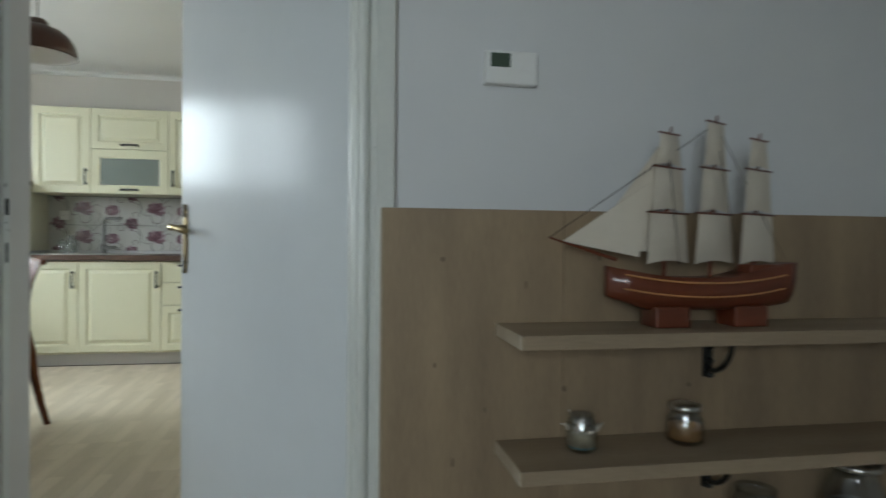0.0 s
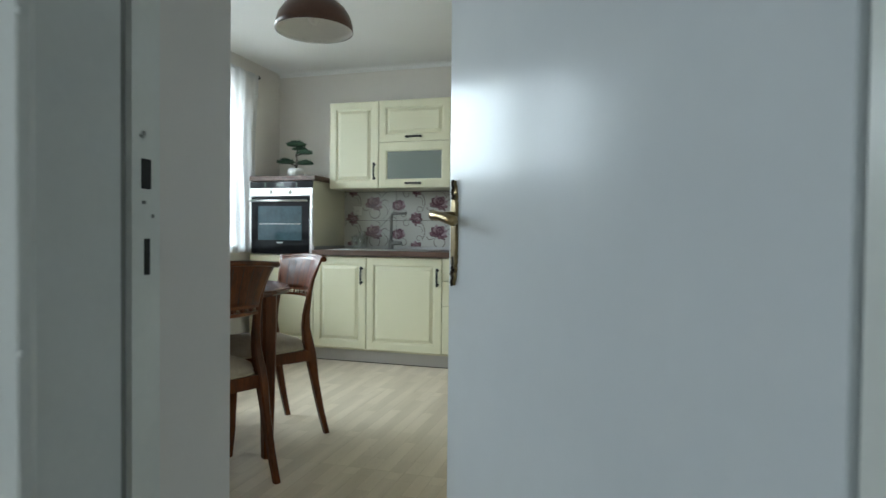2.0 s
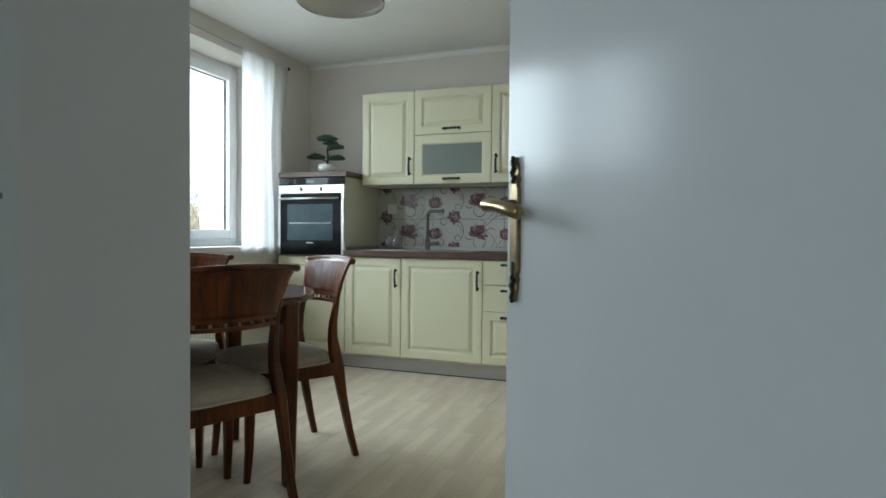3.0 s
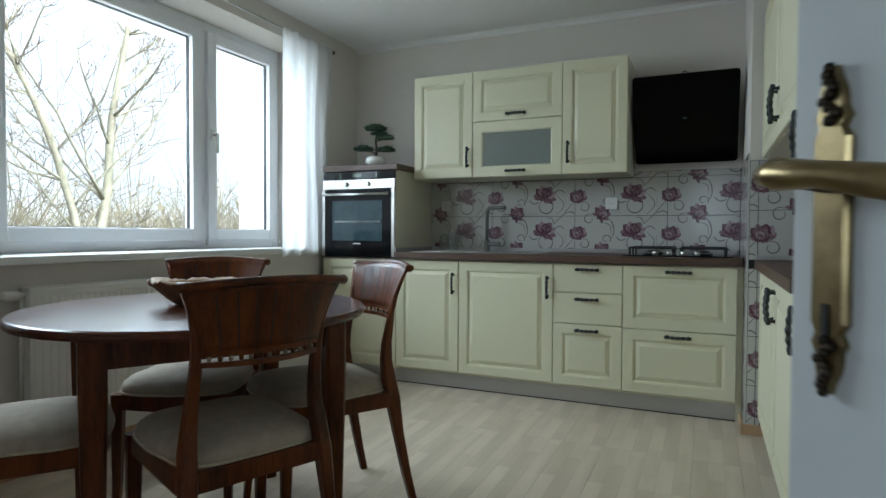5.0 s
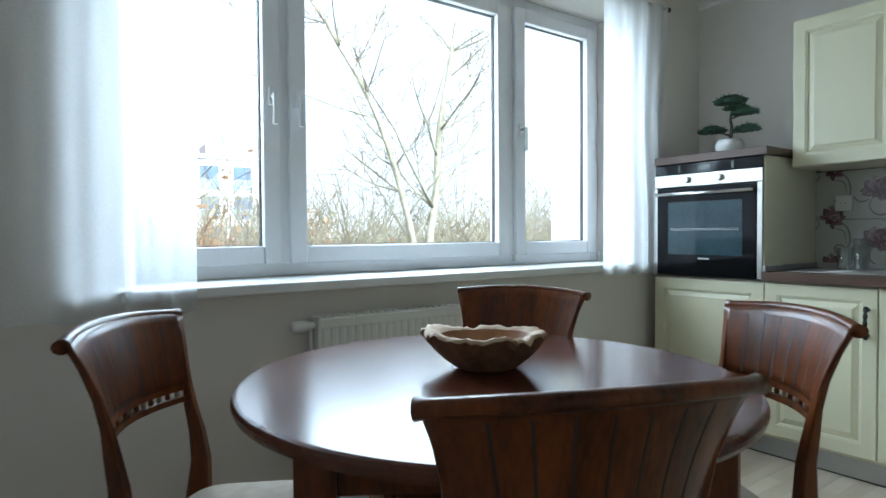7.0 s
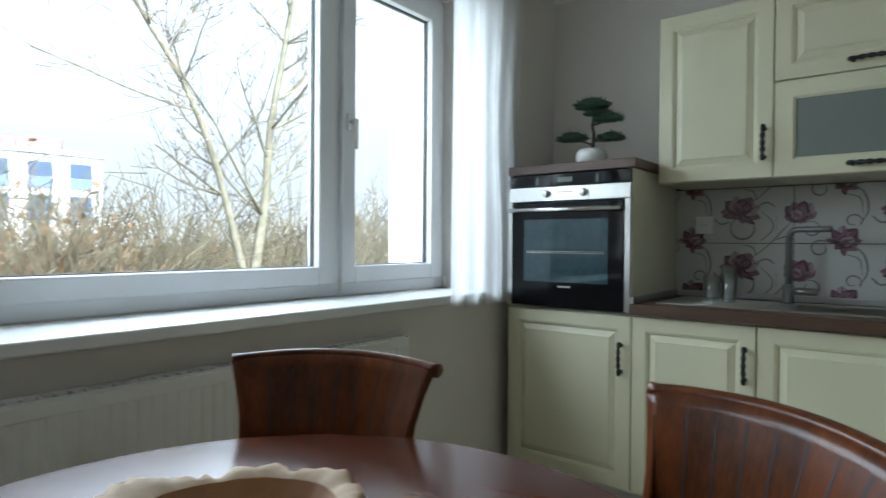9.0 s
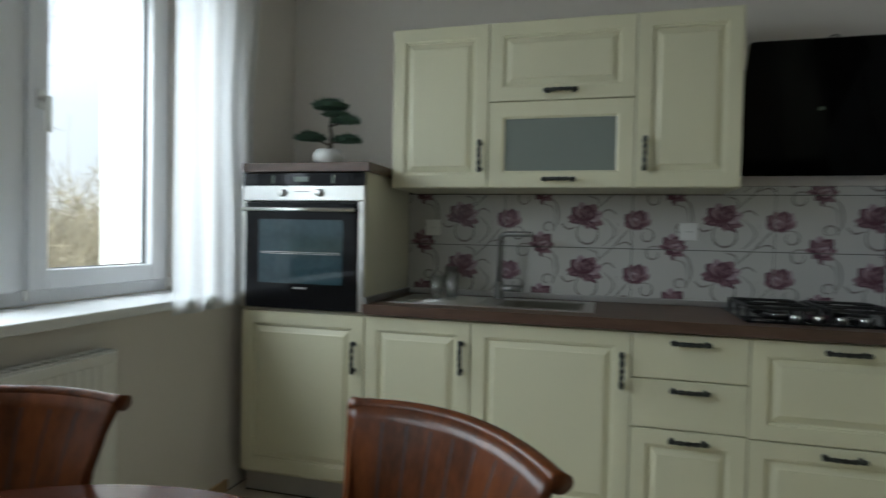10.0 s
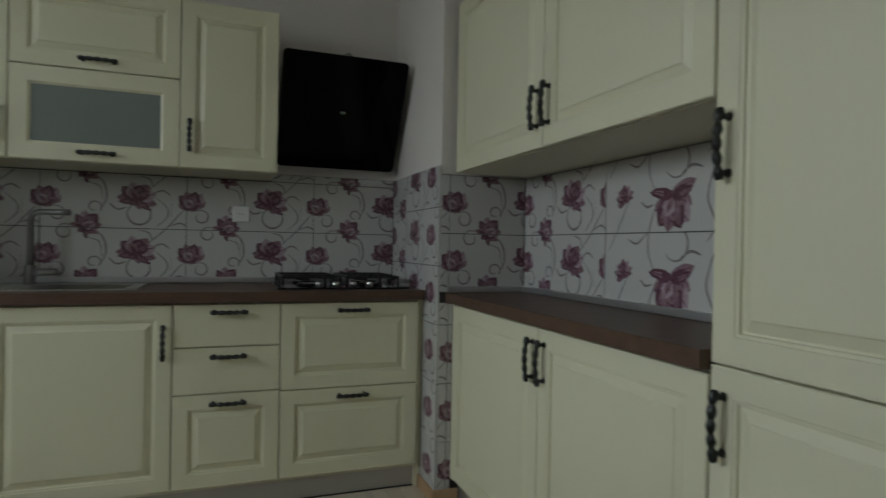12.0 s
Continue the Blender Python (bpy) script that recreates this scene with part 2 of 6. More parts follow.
LEAF = mat("dry leaf", (0.26, 0.15, 0.075), 0.8, scale=1, dark=(0.13, 0.09, 0.045))
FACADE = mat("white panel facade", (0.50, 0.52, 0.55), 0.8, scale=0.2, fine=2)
BLUEPANEL = mat("blue balcony panel", (0.13, 0.20, 0.33), 0.5, scale=0.4)
BLUEGLASS = mat("blue grey window", (0.05, 0.08, 0.135), 0.3, scale=0.4)
ROOFBOX = mat("brown roof hut", (0.17, 0.135, 0.13), 0.8)
RENDER = mat("beige facade render", (0.82, 0.79, 0.70), 0.9, var=0.05, fine=120, bump=0.2)


def plank_mat():
    m = mat("bleached oak laminate", (0.68, 0.59, 0.465), 0.34, scale=1.6, fine=34, bump=0.02, stretch=(9, 1, 1), dark=(0.53, 0.45, 0.345), rand=0.25)
    nt = m.node_tree
    b = nt.nodes["Principled BSDF"]
    src = b.inputs["Base Color"].links[0].from_socket
    tc = nt.nodes.new("ShaderNodeTexCoord")
    mp = nt.nodes.new("ShaderNodeMapping")
    mp.inputs["Rotation"].default_value = (0, 0, radians(90))
    br = nt.nodes.new("ShaderNodeTexBrick")
    br.offset = 0.37
    br.inputs["Color1"].default_value = (1.0, 1.0, 1.0, 1)
    br.inputs["Color2"].default_value = (0.80, 0.785, 0.76, 1)
    br.inputs["Mortar"].default_value = (0.62, 0.58, 0.52, 1)
    br.inputs["Scale"].default_value = 1.0
    br.inputs["Mortar Size"].default_value = 0.0008
    br.inputs["Brick Width"].default_value = 0.36
    br.inputs["Row Height"].default_value = 0.0655
    mul = nt.nodes.new("ShaderNodeMix")
    mul.data_type = "RGBA"
    mul.blend_type = "MULTIPLY"
    mul.inputs["Factor"].default_value = 0.8
    nt.links.new(tc.outputs["Object"], mp.inputs[0])
    nt.links.new(mp.outputs[0], br.inputs["Vector"])
    nt.links.new(src, mul.inputs["A"])
    nt.links.new(br.outputs["Color"], mul.inputs["B"])
    nt.links.new(mul.outputs["Result"], b.inputs["Base Color"])
    return m


PLANK = plank_mat()


# ---------------------------------------------------------------- mesh helpers
def box(bm, x0, y0, z0, x1, y1, z1, bevel=0.0):
    vs = [bm.verts.new((x, y, z)) for z in (z0, z1) for x, y in ((x0, y0), (x1, y0), (x1, y1), (x0, y1))]
    fs = [bm.faces.new([vs[i] for i in f]) for f in ((3, 2, 1, 0), (4, 5, 6, 7), (0, 1, 5, 4), (1, 2, 6, 5), (2, 3, 7, 6), (3, 0, 4, 7))]
    if bevel:
        es = {e for f in fs for e in f.edges}
        bmesh.ops.bevel(bm, geom=list(es), offset=bevel, segments=2, affect="EDGES", profile=0.5)
    return vs


def bm_box(*a, **k):
    bm = bmesh.new()
    box(bm, *a, **k)
    return bm


def mesh_of(name, bm, material, smooth=False):
    me = bpy.data.meshes.new(name)
    bmesh.ops.recalc_face_normals(bm, faces=bm.faces)
    for f in bm.faces:
        f.smooth = smooth
    bm.to_mesh(me)
    bm.free()
    me.materials.append(material)
    return me


def part(name, bm, material, parent, label="", smooth=False, at=None):
    ob = new(name, mesh_of(name, bm, material, smooth))
    if parent:
        ob.parent = parent
    if at is not None:
        ob.matrix_basis = at
    return tagged(ob, label)


def setting(name, bm, material, label, category, smooth=False):
    return tagged(part(name, bm, material, None, smooth=smooth), label, category, kind="structure")


def thing(name, label, category, at=None, group=""):
    ob = new(name)
    ob.empty_display_size = 0.1
    if at is not None:
        ob.matrix_basis = at
    return tagged(ob, label, category, group)


def lathe(bm, prof, seg=24, mtx=None, squash=(1, 1)):
    mtx = mtx or Matrix()
    rings = []
    for r, z in prof:
        rings.append([bm.verts.new(mtx @ Vector((r * squash[0] * math.cos(2 * math.pi * i / seg), r * squash[1] * math.sin(2 * math.pi * i / seg), z))) for i in range(seg)])
    for a, b in zip(rings, rings[1:]):
        for i in range(seg):
            bm.faces.new((a[i], a[(i + 1) % seg], b[(i + 1) % seg], b[i]))
    for ring in (rings[0], rings[-1]):
        bm.faces.new(ring)
    return bm


def tube(bm, pts, radii, seg=8, flat=1.0):
    pts = [Vector(p) for p in pts]
    if not isinstance(radii, (list, tuple)):
        radii = [radii] * len(pts)
    rings = []
    for i, p in enumerate(pts):
        d = (pts[min(i + 1, len(pts) - 1)] - pts[max(i - 1, 0)]).normalized()
        up = Vector((0, 0, 1)) if abs(d.z) < 0.9 else Vector((0, 1, 0))
        s = d.cross(up).normalized()
        u = s.cross(d)
        rings.append([bm.verts.new(p + radii[i] * (math.cos(2 * math.pi * k / seg) * s + flat * math.sin(2 * math.pi * k / seg) * u)) for k in range(seg)])
    for a, b in zip(rings, rings[1:]):
        for k in range(seg):
            bm.faces.new((a[k], a[(k + 1) % seg], b[(k + 1) % seg], b[k]))
    bm.faces.new(rings[0])
    bm.faces.new(rings[-1])
    return bm


def sweep(bm, path, w, d):
    """A bar of rectangular section along a path in the local y-z plane: path rows (x, y, z), half width w in x, half depth d in y."""
    rings = []
    for i, (x, y, z) in enumerate(path):
        ww = w[i] if isinstance(w, (list, tuple)) else w
        dd = d[i] if isinstance(d, (list, tuple)) else d
        c = 0.3
        rings.append([bm.verts.new((x + a * ww, y + b * dd, z)) for a, b in ((-1, -1 + c), (-1 + c, -1), (1 - c, -1), (1, -1 + c), (1, 1 - c), (1 - c, 1), (-1 + c, 1), (-1, 1 - c))])
    for a, b in zip(rings, rings[1:]):
        for k in range(8):
            bm.faces.new((a[k], a[(k + 1) % 8], b[(k + 1) % 8], b[k]))
    bm.faces.new(rings[0])
    bm.faces.new(rings[-1])
    return bm


def ring_panel(w, h, rings, back):
    """A panel in the x-z plane, facing -y, from (0,0) to (w,h): rings of (inset, y)."""
    bm = bmesh.new()
    loops = []
    for ins, y in [(0.0, back)] + rings:
        loops.append([bm.verts.new(p) for p in ((ins, y, ins), (w - ins, y, ins), (w - ins, y, h - ins), (ins, y, h - ins))])
    for a, b in zip(loops, loops[1:]):
        for i in range(4):
            bm.faces.new((a[i], a[(i + 1) % 4], b[(i + 1) % 4], b[i]))
    bm.faces.new(loops[0])
    bm.faces.new(loops[-1])
    return bm


def raised(w, h, f=0.062):
    return ring_panel(w, h, [(0.0, 0.003), (0.003, 0.0), (f - 0.006, 0.0), (f - 0.004, 0.003), (f + 0.002, 0.004), (f + 0.004, 0.011), (f + 0.008, 0.012), (f + 0.030, 0.003), (f + 0.032, 0.0005), (f + 0.036, 0.0)], 0.02)


def plain_front(w, h):
    return ring_panel(w, h, [(0.0, 0.003), (0.003, 0.0)], 0.02)


def hinged_frame(w, h, f):
    bm = bmesh.new()
    loops = []
    for ins, y in ((0, 0.02), (0, 0.002), (0.002, 0), (f - 0.01, 0), (f, 0.007), (f, 0.02)):
        loops.append([bm.verts.new(p) for p in ((ins, y, ins), (w - ins, y, ins), (w - ins, y, h - ins), (ins, y, h - ins))])
    loops.append(loops[0])
    for a, b in zip(loops, loops[1:]):
        for i in range(4):
            bm.faces.new((a[i], a[(i + 1) % 4], b[(i + 1) % 4], b[i]))
    return bm


def handle_bm():
    """A beaded bar handle along z, 0.13 long, standing 28 mm off a face in the x-z plane that looks to -y."""
    bm = bmesh.new()
    prof = []
    n = 44
    for i in range(n + 1):
        s = i / n
        bead = 0.0056 + 0.0042 * abs(math.sin(s * math.pi * 5)) + (0.0012 if s < 0.06 or s > 0.94 else 0)
        prof.append((bead, -0.07 + 0.14 * s))
    pts = [(0, -0.022 - 0.008 * math.sin(math.pi * (p[1] + 0.07) / 0.14), p[1]) for p in prof]
    tube(bm, pts, [p[0] for p in prof], 8)
    for z in (-0.055, 0.055):
        tube(bm, [(0, 0, z), (0, -0.006, z), (0, -0.022, z)], [0.010, 0.006, 0.006], 8)
    return bm


HANDLE = mesh_of("handle", handle_bm(), IRON, True)


def handle(parent, x, z, flat=False):
    ob = new("handle", HANDLE)
    ob.parent = parent
    ob.matrix_basis = pose(x, 0, z, 0, 90 if flat else 0, 0)
    return tagged(ob, "black antique iron bar handle")


def cabinet(name, label, at, w, depth, z0, z1, fronts, category="kitchen cabinet", group=""):
    """A cabinet unit: local x along its front from 0 to w, front face at y=0, body behind. fronts: kind, x0, z0, w, h, handle."""
    cab = thing(name, label, category, at, group)
    part("body", bm_box(0.001, 0.021, z0, w - 0.001, depth, z1, bevel=0.001), CARCASS, cab)
    g = 0.0022
    for kind, x, z, fw, fh, hd in fronts:
        bm = {"raised": raised, "plain": plain_front, "glass": lambda a, b: hinged_frame(a, b, 0.072)}[kind](fw - 2 * g, fh - 2 * g)
        fr = part("drawer_front" if hd and hd[2] and kind != "glass" and fh < 0.4 else "door", bm, CREAM, cab, at=pose(x + g, 0, z + g))
        if kind == "glass":
            part("glass_pane", bm_box(0.07, 0.009, 0.07, fw - 2 * g - 0.07, 0.013, fh - 2 * g - 0.07), FROST, fr, "frosted grey glass pane")
        if hd:
            handle(fr, hd[0], hd[1], hd[2])
    return cab


# ---------------------------------------------------------------- shell of the rooms
NW, WW, CZ = 5.72, -3.07, 2.50
setting("floor_slab", bm_box(-3.7, -2.6, -0.25, 2.2, 5.95, -0.012), GROUT, "screed under the laminate floor", "floor")
setting("ceiling", bm_box(-3.7, -2.6, CZ, 2.2, 5.95, CZ + 0.2), CEIL, "plain white painted ceiling", "ceiling")
north = setting("wall_north", bm_box(-3.7, NW, 0, 0.6, NW + 0.2, CZ), WALL, "warm white plaster kitchen wall", "wall")
bm = bmesh.new()
WY0, WY1, WZ0, WZ1 = 2.42, 5.06, 0.90, 2.33
box(bm, WW - 0.26, 1.71, 0, WW, WY0, CZ)
box(bm, WW - 0.26, WY1, 0, WW, NW, CZ)
box(bm, WW - 0.26, WY0, 0, WW, WY1, WZ0)
box(bm, WW - 0.26, WY0, WZ1, WW, WY1, CZ)
west = setting("wall_west", bm, WALL, "warm white plaster wall with the window opening", "wall")
bm = bmesh.new()
box(bm, WW - 0.60, -1.0, -7, WW - 0.262, WY0 + 0.03, CZ + 3)
box(bm, WW - 0.60, WY1 - 0.03, -7, WW - 0.262, 8.5, CZ + 3)
box(bm, WW - 0.60, WY0 + 0.03, -7, WW - 0.262, WY1 - 0.03, WZ0 + 0.04)
box(bm, WW - 0.60, WY0 + 0.03, WZ1 - 0.06, WW - 0.262, WY1 - 0.03, CZ + 3)
setting("wall_outer", bm, RENDER, "beige rendered outer wall around the window", "wall")
# cove at the ceiling
bm = bmesh.new()
for x0, x1 in ((WW, 0.14),):
    vs = []
    for x in (x0, x1):
        vs.append([bm.verts.new(p) for p in ((x, NW, CZ - 0.035), (x, NW - 0.006, CZ - 0.03), (x, NW - 0.012, CZ - 0.014), (x, NW - 0.03, CZ - 0.004), (x, NW - 0.035, CZ), (x, NW, CZ))])
    for i in range(6):
        bm.faces.new((vs[0][i], vs[0][(i + 1) % 6], vs[1][(i + 1) % 6], vs[1][i]))
    bm.faces.new(vs[0])
    bm.faces.new(vs[1])
setting("trim", bm, CEIL, "small plaster cove under the ceiling", "moulding")

PX, PY, EX = -0.265, 5.0, 0.147
setting("wall_pillar", bm_box(PX, PY, 0, 0.4, NW, CZ), WALL, "plastered wall pillar beside the hob", "wall")
setting("wall_east", bm_box(EX, 1.71, 0, EX + 0.2, PY, CZ), WALL, "plain kitchen side wall behind the cabinets", "wall")

# wall between hall and kitchen, with the doorway and a slightly splayed reveal
DY0, DY1, DYL = 1.275, 1.707, 1.703
DZ = 2.02


def prism(bm, pts, z0, z1):
    lo = [bm.verts.new((x, y, z0)) for x, y in pts]
    hi = [bm.verts.new((x, y, z1)) for x, y in pts]
    n = len(pts)
    bm.faces.new(lo)
    bm.faces.new(hi)
    for i in range(n):
        bm.faces.new((lo[i], lo[(i + 1) % n], hi[(i + 1) % n], hi[i]))
    return bm


bm = bmesh.new()
prism(bm, [(-3.33, DY0), (-0.60, DY0), (-0.62, 1.465), (-0.668, DYL), (-3.33, DYL)], 0, CZ)
setting("wall_south_left", bm, WALL, "thick plaster wall with a splayed door reveal", "wall")
bm = bmesh.new()
prism(bm, [(0.235, DY0), (1.9, DY0), (1.9, DY1), (0.34, DY1), (0.26, 1.45)], 0, CZ)
setting("wall_south_right", bm, WALL, "thick plaster wall beside the door", "wall")
bm = bmesh.new()
prism(bm, [(-0.60, DY0), (0.235, DY0), (0.26, 1.45), (0.34, DYL), (-0.668, DYL), (-0.62, 1.465)], DZ + 0.07, CZ)
setting("wall_lintel", bm, WALL, "plaster wall above the doorway", "wall")
# hall
setting("wall_hall_north_left", bm_box(-1.7, DY0 - 0.012, 0, -0.612, DY0 - 0.003, CZ), HALL, "cool white painted hall wall", "wall")
setting("wall_hall_north_right", bm_box(0.25, DY0 - 0.012, 0, 1.9, DY0 - 0.003, CZ), HALL, "cool white painted hall wall", "wall")
setting("wall_hall_west", bm_box(-1.9, -2.4, 0, -1.7, DY0, CZ), HALL, "cool white painted hall wall", "wall")
setting("wall_hall_east", bm_box(1.9, -2.4, 0, 2.1, DY1, CZ), HALL, "cool white painted hall wall", "wall")
# the gap in this unseen wall is added to let daylight into the hall
bm = bmesh.new()
box(bm, -1.9, -2.6, 0, -1.6, -2.4, CZ)
box(bm, -0.4, -2.6, 0, 2.1, -2.4, CZ)
box(bm, -1.6, -2.6, 0, -0.4, -2.4, 1.0)
box(bm, -1.6, -2.6, 2.0, -0.4, -2.4, CZ)
setting("wall_hall_south", bm, HALL, "cool white hall wall with an added unseen opening", "wall")


# ---------------------------------------------------------------- door frame and door
frame_ob = thing("door_1", "open glossy white door in a painted steel frame", "door")
frame_ob["kind"] = "structure"


def jamb(side):
    """Cross section of the steel frame, hall side to kitchen side."""
    s, x = (1, -0.57) if side < 0 else (-1, 0.203)
    pts = [(x - s * 0.040, 1.268), (x - s * 0.040, 1.257), (x - s * 0.002, 1.255), (x, 1.257), (x + s * 0.002, 1.262), (x - s * 0.004, 1.275)]
    if side > 0:
        pts = [(x - s * 0.040, 1.268), (x - s * 0.040, 1.257), (x - s * 0.002, 1.255), (x, 1.258), (x + s * 0.010, 1.264), (x + s * 0.012, 1.275), (x + s * 0.017, 1.267), (x + s * 0.024, 1.264), (x + s * 0.032, 1.266), (x + s * 0.038, 1.274), (x + s * 0.040, 1.284), (x + s * 0.050, 1.286), (x + s * 0.054, 1.30), (x + s * 0.056, 1.375), (x + s * 0.036, 1.378), (x + s * 0.034, 1.44), (x - s * 0.04, 1.45)]
    else:
        pts = [(x - s * 0.040, 1.268), (x - s * 0.040, 1.257), (x - s * 0.002, 1.255), (x, 1.257), (x + s * 0.002, 1.266), (x - s * 0.003, 1.276), (x - s * 0.004, 1.378), (x - s * 0.014, 1.384), (x - s * 0.014, 1.392), (x - s * 0.008, 1.398), (x - s * 0.026, 1.462), (x - s * 0.052, 1.462)]
    bm = bmesh.new()
    return prism(bm, pts, 0, DZ + 0.05)


part("frame_post", jamb(-1), FRAMEW, frame_ob, "worn white painted frame post")
part("frame_post", jamb(1), FRAMEW, frame_ob, "worn white painted frame post")
part("frame_head", bm_box(-0.565, 1.26, DZ, 0.195, 1.40, DZ + 0.05, bevel=0.004), FRAMEW, frame_ob)
part("gasket", bm_box(-0.5845, 1.383, 0, -0.580, 1.391, DZ), FRAMEGAP, frame_ob, "dark rubber door seal")
for z0, z1, ya in ((1.072, 1.108, 1.418), (0.968, 1.012, 1.424)):
    part("latch_hole", bm_box(-0.600, ya, z0, -0.578 - (ya - 1.398) * 0.281 + 0.0004, 1.434, z1, bevel=0.0008), DARKHOLE, frame_ob, "dark worn latch hole")
random.seed(3)
for i in range(4):
    z = random.choice((1.05, 1.13, 1.15)) + random.uniform(-0.02, 0.02)
    y = random.uniform(1.415, 1.452)
    part("paint_chip", bm_box(-0.596, y, z, -0.578 - (y - 1.398) * 0.281 + 0.0006, y + random.uniform(0.002, 0.006), z + random.uniform(0.002, 0.006)), FRAMEGAP, frame_ob, "chip in the white paint")
for x in (-0.5685, 0.2015):
    for z in (0.905, 1.222):
        part("screw", lathe(bmesh.new(), [(0.001, -0.002), (0.004, -0.001), (0.003, 0.001), (0.001, 0.0015)], 8, pose(x, 1.2555, z, 90, 0, 0)), FRAMEW, frame_ob)

fx, fy, hx, hy = -0.397, 2.110, 0.150, 1.412
L = math.hypot(hx - fx, hy - fy)
ux, uy = (hx - fx) / L, (hy - fy) / L
# local x runs from the free edge to the hinge, local y out of the hall face, into the kitchen
leaf_m = Matrix(((ux, -uy, 0, fx), (uy, ux, 0, fy), (0, 0, 1, 0), (0, 0, 0, 1)))
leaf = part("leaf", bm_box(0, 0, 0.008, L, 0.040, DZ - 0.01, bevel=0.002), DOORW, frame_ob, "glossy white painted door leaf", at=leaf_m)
bm = bmesh.new()
z0, z1 = 0.912, 1.139
outl = []
for i in range(33):
    s = i / 32
    z = z0 + (z1 - z0) * s
    e = min(s, 1 - s) * (z1 - z0)
    w = 0.0145 if e > 0.043 else 0.0025 + 0.0115 * math.sin(min(1, e / 0.036) * math.pi / 2) * (0.82 + 0.18 * math.cos(e * 520))
    outl.append((w, z))
rows = []
for w, z in outl:
    rows.append([bm.verts.new((0.036 + a * w, y, z)) for a, y in ((-1, 0), (-1, -0.004), (-0.82, -0.0065), (0.82, -0.0065), (1, -0.004), (1, 0))])
for a, b in zip(rows, rows[1:]):
    for k in range(5):
        bm.faces.new((a[k], a[k + 1], b[k + 1], b[k]))
plate = part("handle_plate", bm, BRASS, leaf, "long aged brass handle plate")
for zc, s in ((z0 + 0.022, 1), (z1 - 0.022, -1)):
    bm = bmesh.new()
    for i in range(9):
        a = i * 0.7
        lathe(bm, [(0.0005, -0.003), (0.0042, -0.001), (0.0035, 0.002), (0.0005, 0.0035)], 8, pose(0.036 + 0.006 * math.sin(a * 2.3) * (1 - i / 10), -0.008, zc - s * (i * 0.0045 - 0.016), 90, 0, 0))
    part("ornament", bm, BROWN, plate, "dark cast ornament", True)
part("keyhole", bm_box(0.033, -0.0082, 0.952, 0.039, -0.006, 0.975, bevel=0.001), DARKHOLE, plate)
bm = bmesh.new()
tube(bm, [(0.036, -0.004, 1.062), (0.036, -0.030, 1.062), (0.036, -0.050, 1.062)], [0.011, 0.0085, 0.010], 12)
part("spindle_neck", bm, BRASS, plate, smooth=True)
bm = bmesh.new()
tube(bm, [(0.026, -0.052, 1.063), (0.04, -0.053, 1.063), (0.07, -0.050, 1.060), (0.10, -0.046, 1.054), (0.128, -0.043, 1.049), (0.135, -0.042, 1.048)], [0.007, 0.0115, 0.0085, 0.0105, 0.011, 0.006], 12, 1.0)
part("lever", bm, BRASS, plate, "aged brass lever handle", True)


# ---------------------------------------------------------------- hall: oak panel, shelves and what stands on them
PAN0, PANT, PANY = 0.216, 1.093, 1.236
panel = thing("wall_panel", "knotty oak veneer wall panelling", "wall panel")
for i in range(4):
    x0 = PAN0 + i * 0.40
    part("panel_board", bm_box(x0 + 0.0006, PANY, 0.0, min(x0 + 0.3994, 1.89), DY0 - 0.013, PANT, bevel=0.001), OAK, panel)
part("edge_band", bm_box(PAN0 - 0.0016, PANY + 0.001, 0.0, PAN0 - 0.0001, DY0 - 0.014, PANT - 0.001), SHELFEND, panel, "pale panel edge band")
random.seed(8)
for x, z in ((0.345, 0.985), (0.33, 0.76), (0.53, 0.93), (0.70, 0.99), (0.92, 0.70), (0.44, 0.66), (1.05, 0.95), (0.37, 0.55), (0.62, 0.70)):
    bm = bmesh.new()
    lathe(bm, [(0.001, -0.0008), (0.004, -0.0006), (0.007, 0.0)], 12, pose(x, PANY - 0.0006, z, -90, 0, random.uniform(-20, 20)), (random.uniform(0.4, 0.8), random.uniform(0.7, 1.5)))
    part("knot", bm, KNOT, panel, "dark oak knot")
SX, SY0 = 0.463, 1.05


def wall_shelf(zt, x0, label):
    sh = thing("wall_shelf", label, "shelf", group="oak wall shelves")
    part("board", bm_box(x0 + 0.0015, SY0, zt - 0.028, 1.75, PANY - 0.001, zt, bevel=0.002), SHELF, sh)
    part("board_end", bm_box(x0, SY0 + 0.001, zt - 0.027, x0 + 0.0014, PANY - 0.002, zt - 0.001), SHELFEND, sh, "pale sawn shelf end")
    for xb in (0.965, 1.6):
        bm = bmesh.new()
        box(bm, xb - 0.012, PANY - 0.006, zt - 0.13, xb + 0.012, PANY - 0.001, zt - 0.029, bevel=0.001)
        box(bm, xb - 0.012, SY0 + 0.05, zt - 0.034, xb + 0.012, PANY - 0.001, zt - 0.029, bevel=0.001)
        pts = []
        for i in range(13):
            a = i / 12 * math.pi / 2
            pts.append((xb, PANY - 0.006 - 0.085 * math.sin(a), zt - 0.115 + 0.08 * (1 - math.cos(a))))
        tube(bm, pts, 0.006, 6)
        for k in range(3):
            lathe(bm, [(0.002, -0.008), (0.010, -0.003), (0.010, 0.003), (0.002, 0.008)], 8, pose(xb, PANY - 0.012, zt - 0.06 - k * 0.032))
        part("bracket", bm, IRON, sh, "black cast iron bracket", True)
    return sh


wall_shelf(0.848, SX, "pale oak wall shelf on black iron brackets")
wall_shelf(0.594, SX, "pale oak wall shelf on black iron brackets")
wall_shelf(0.34, SX, "pale oak wall shelf on black iron brackets")

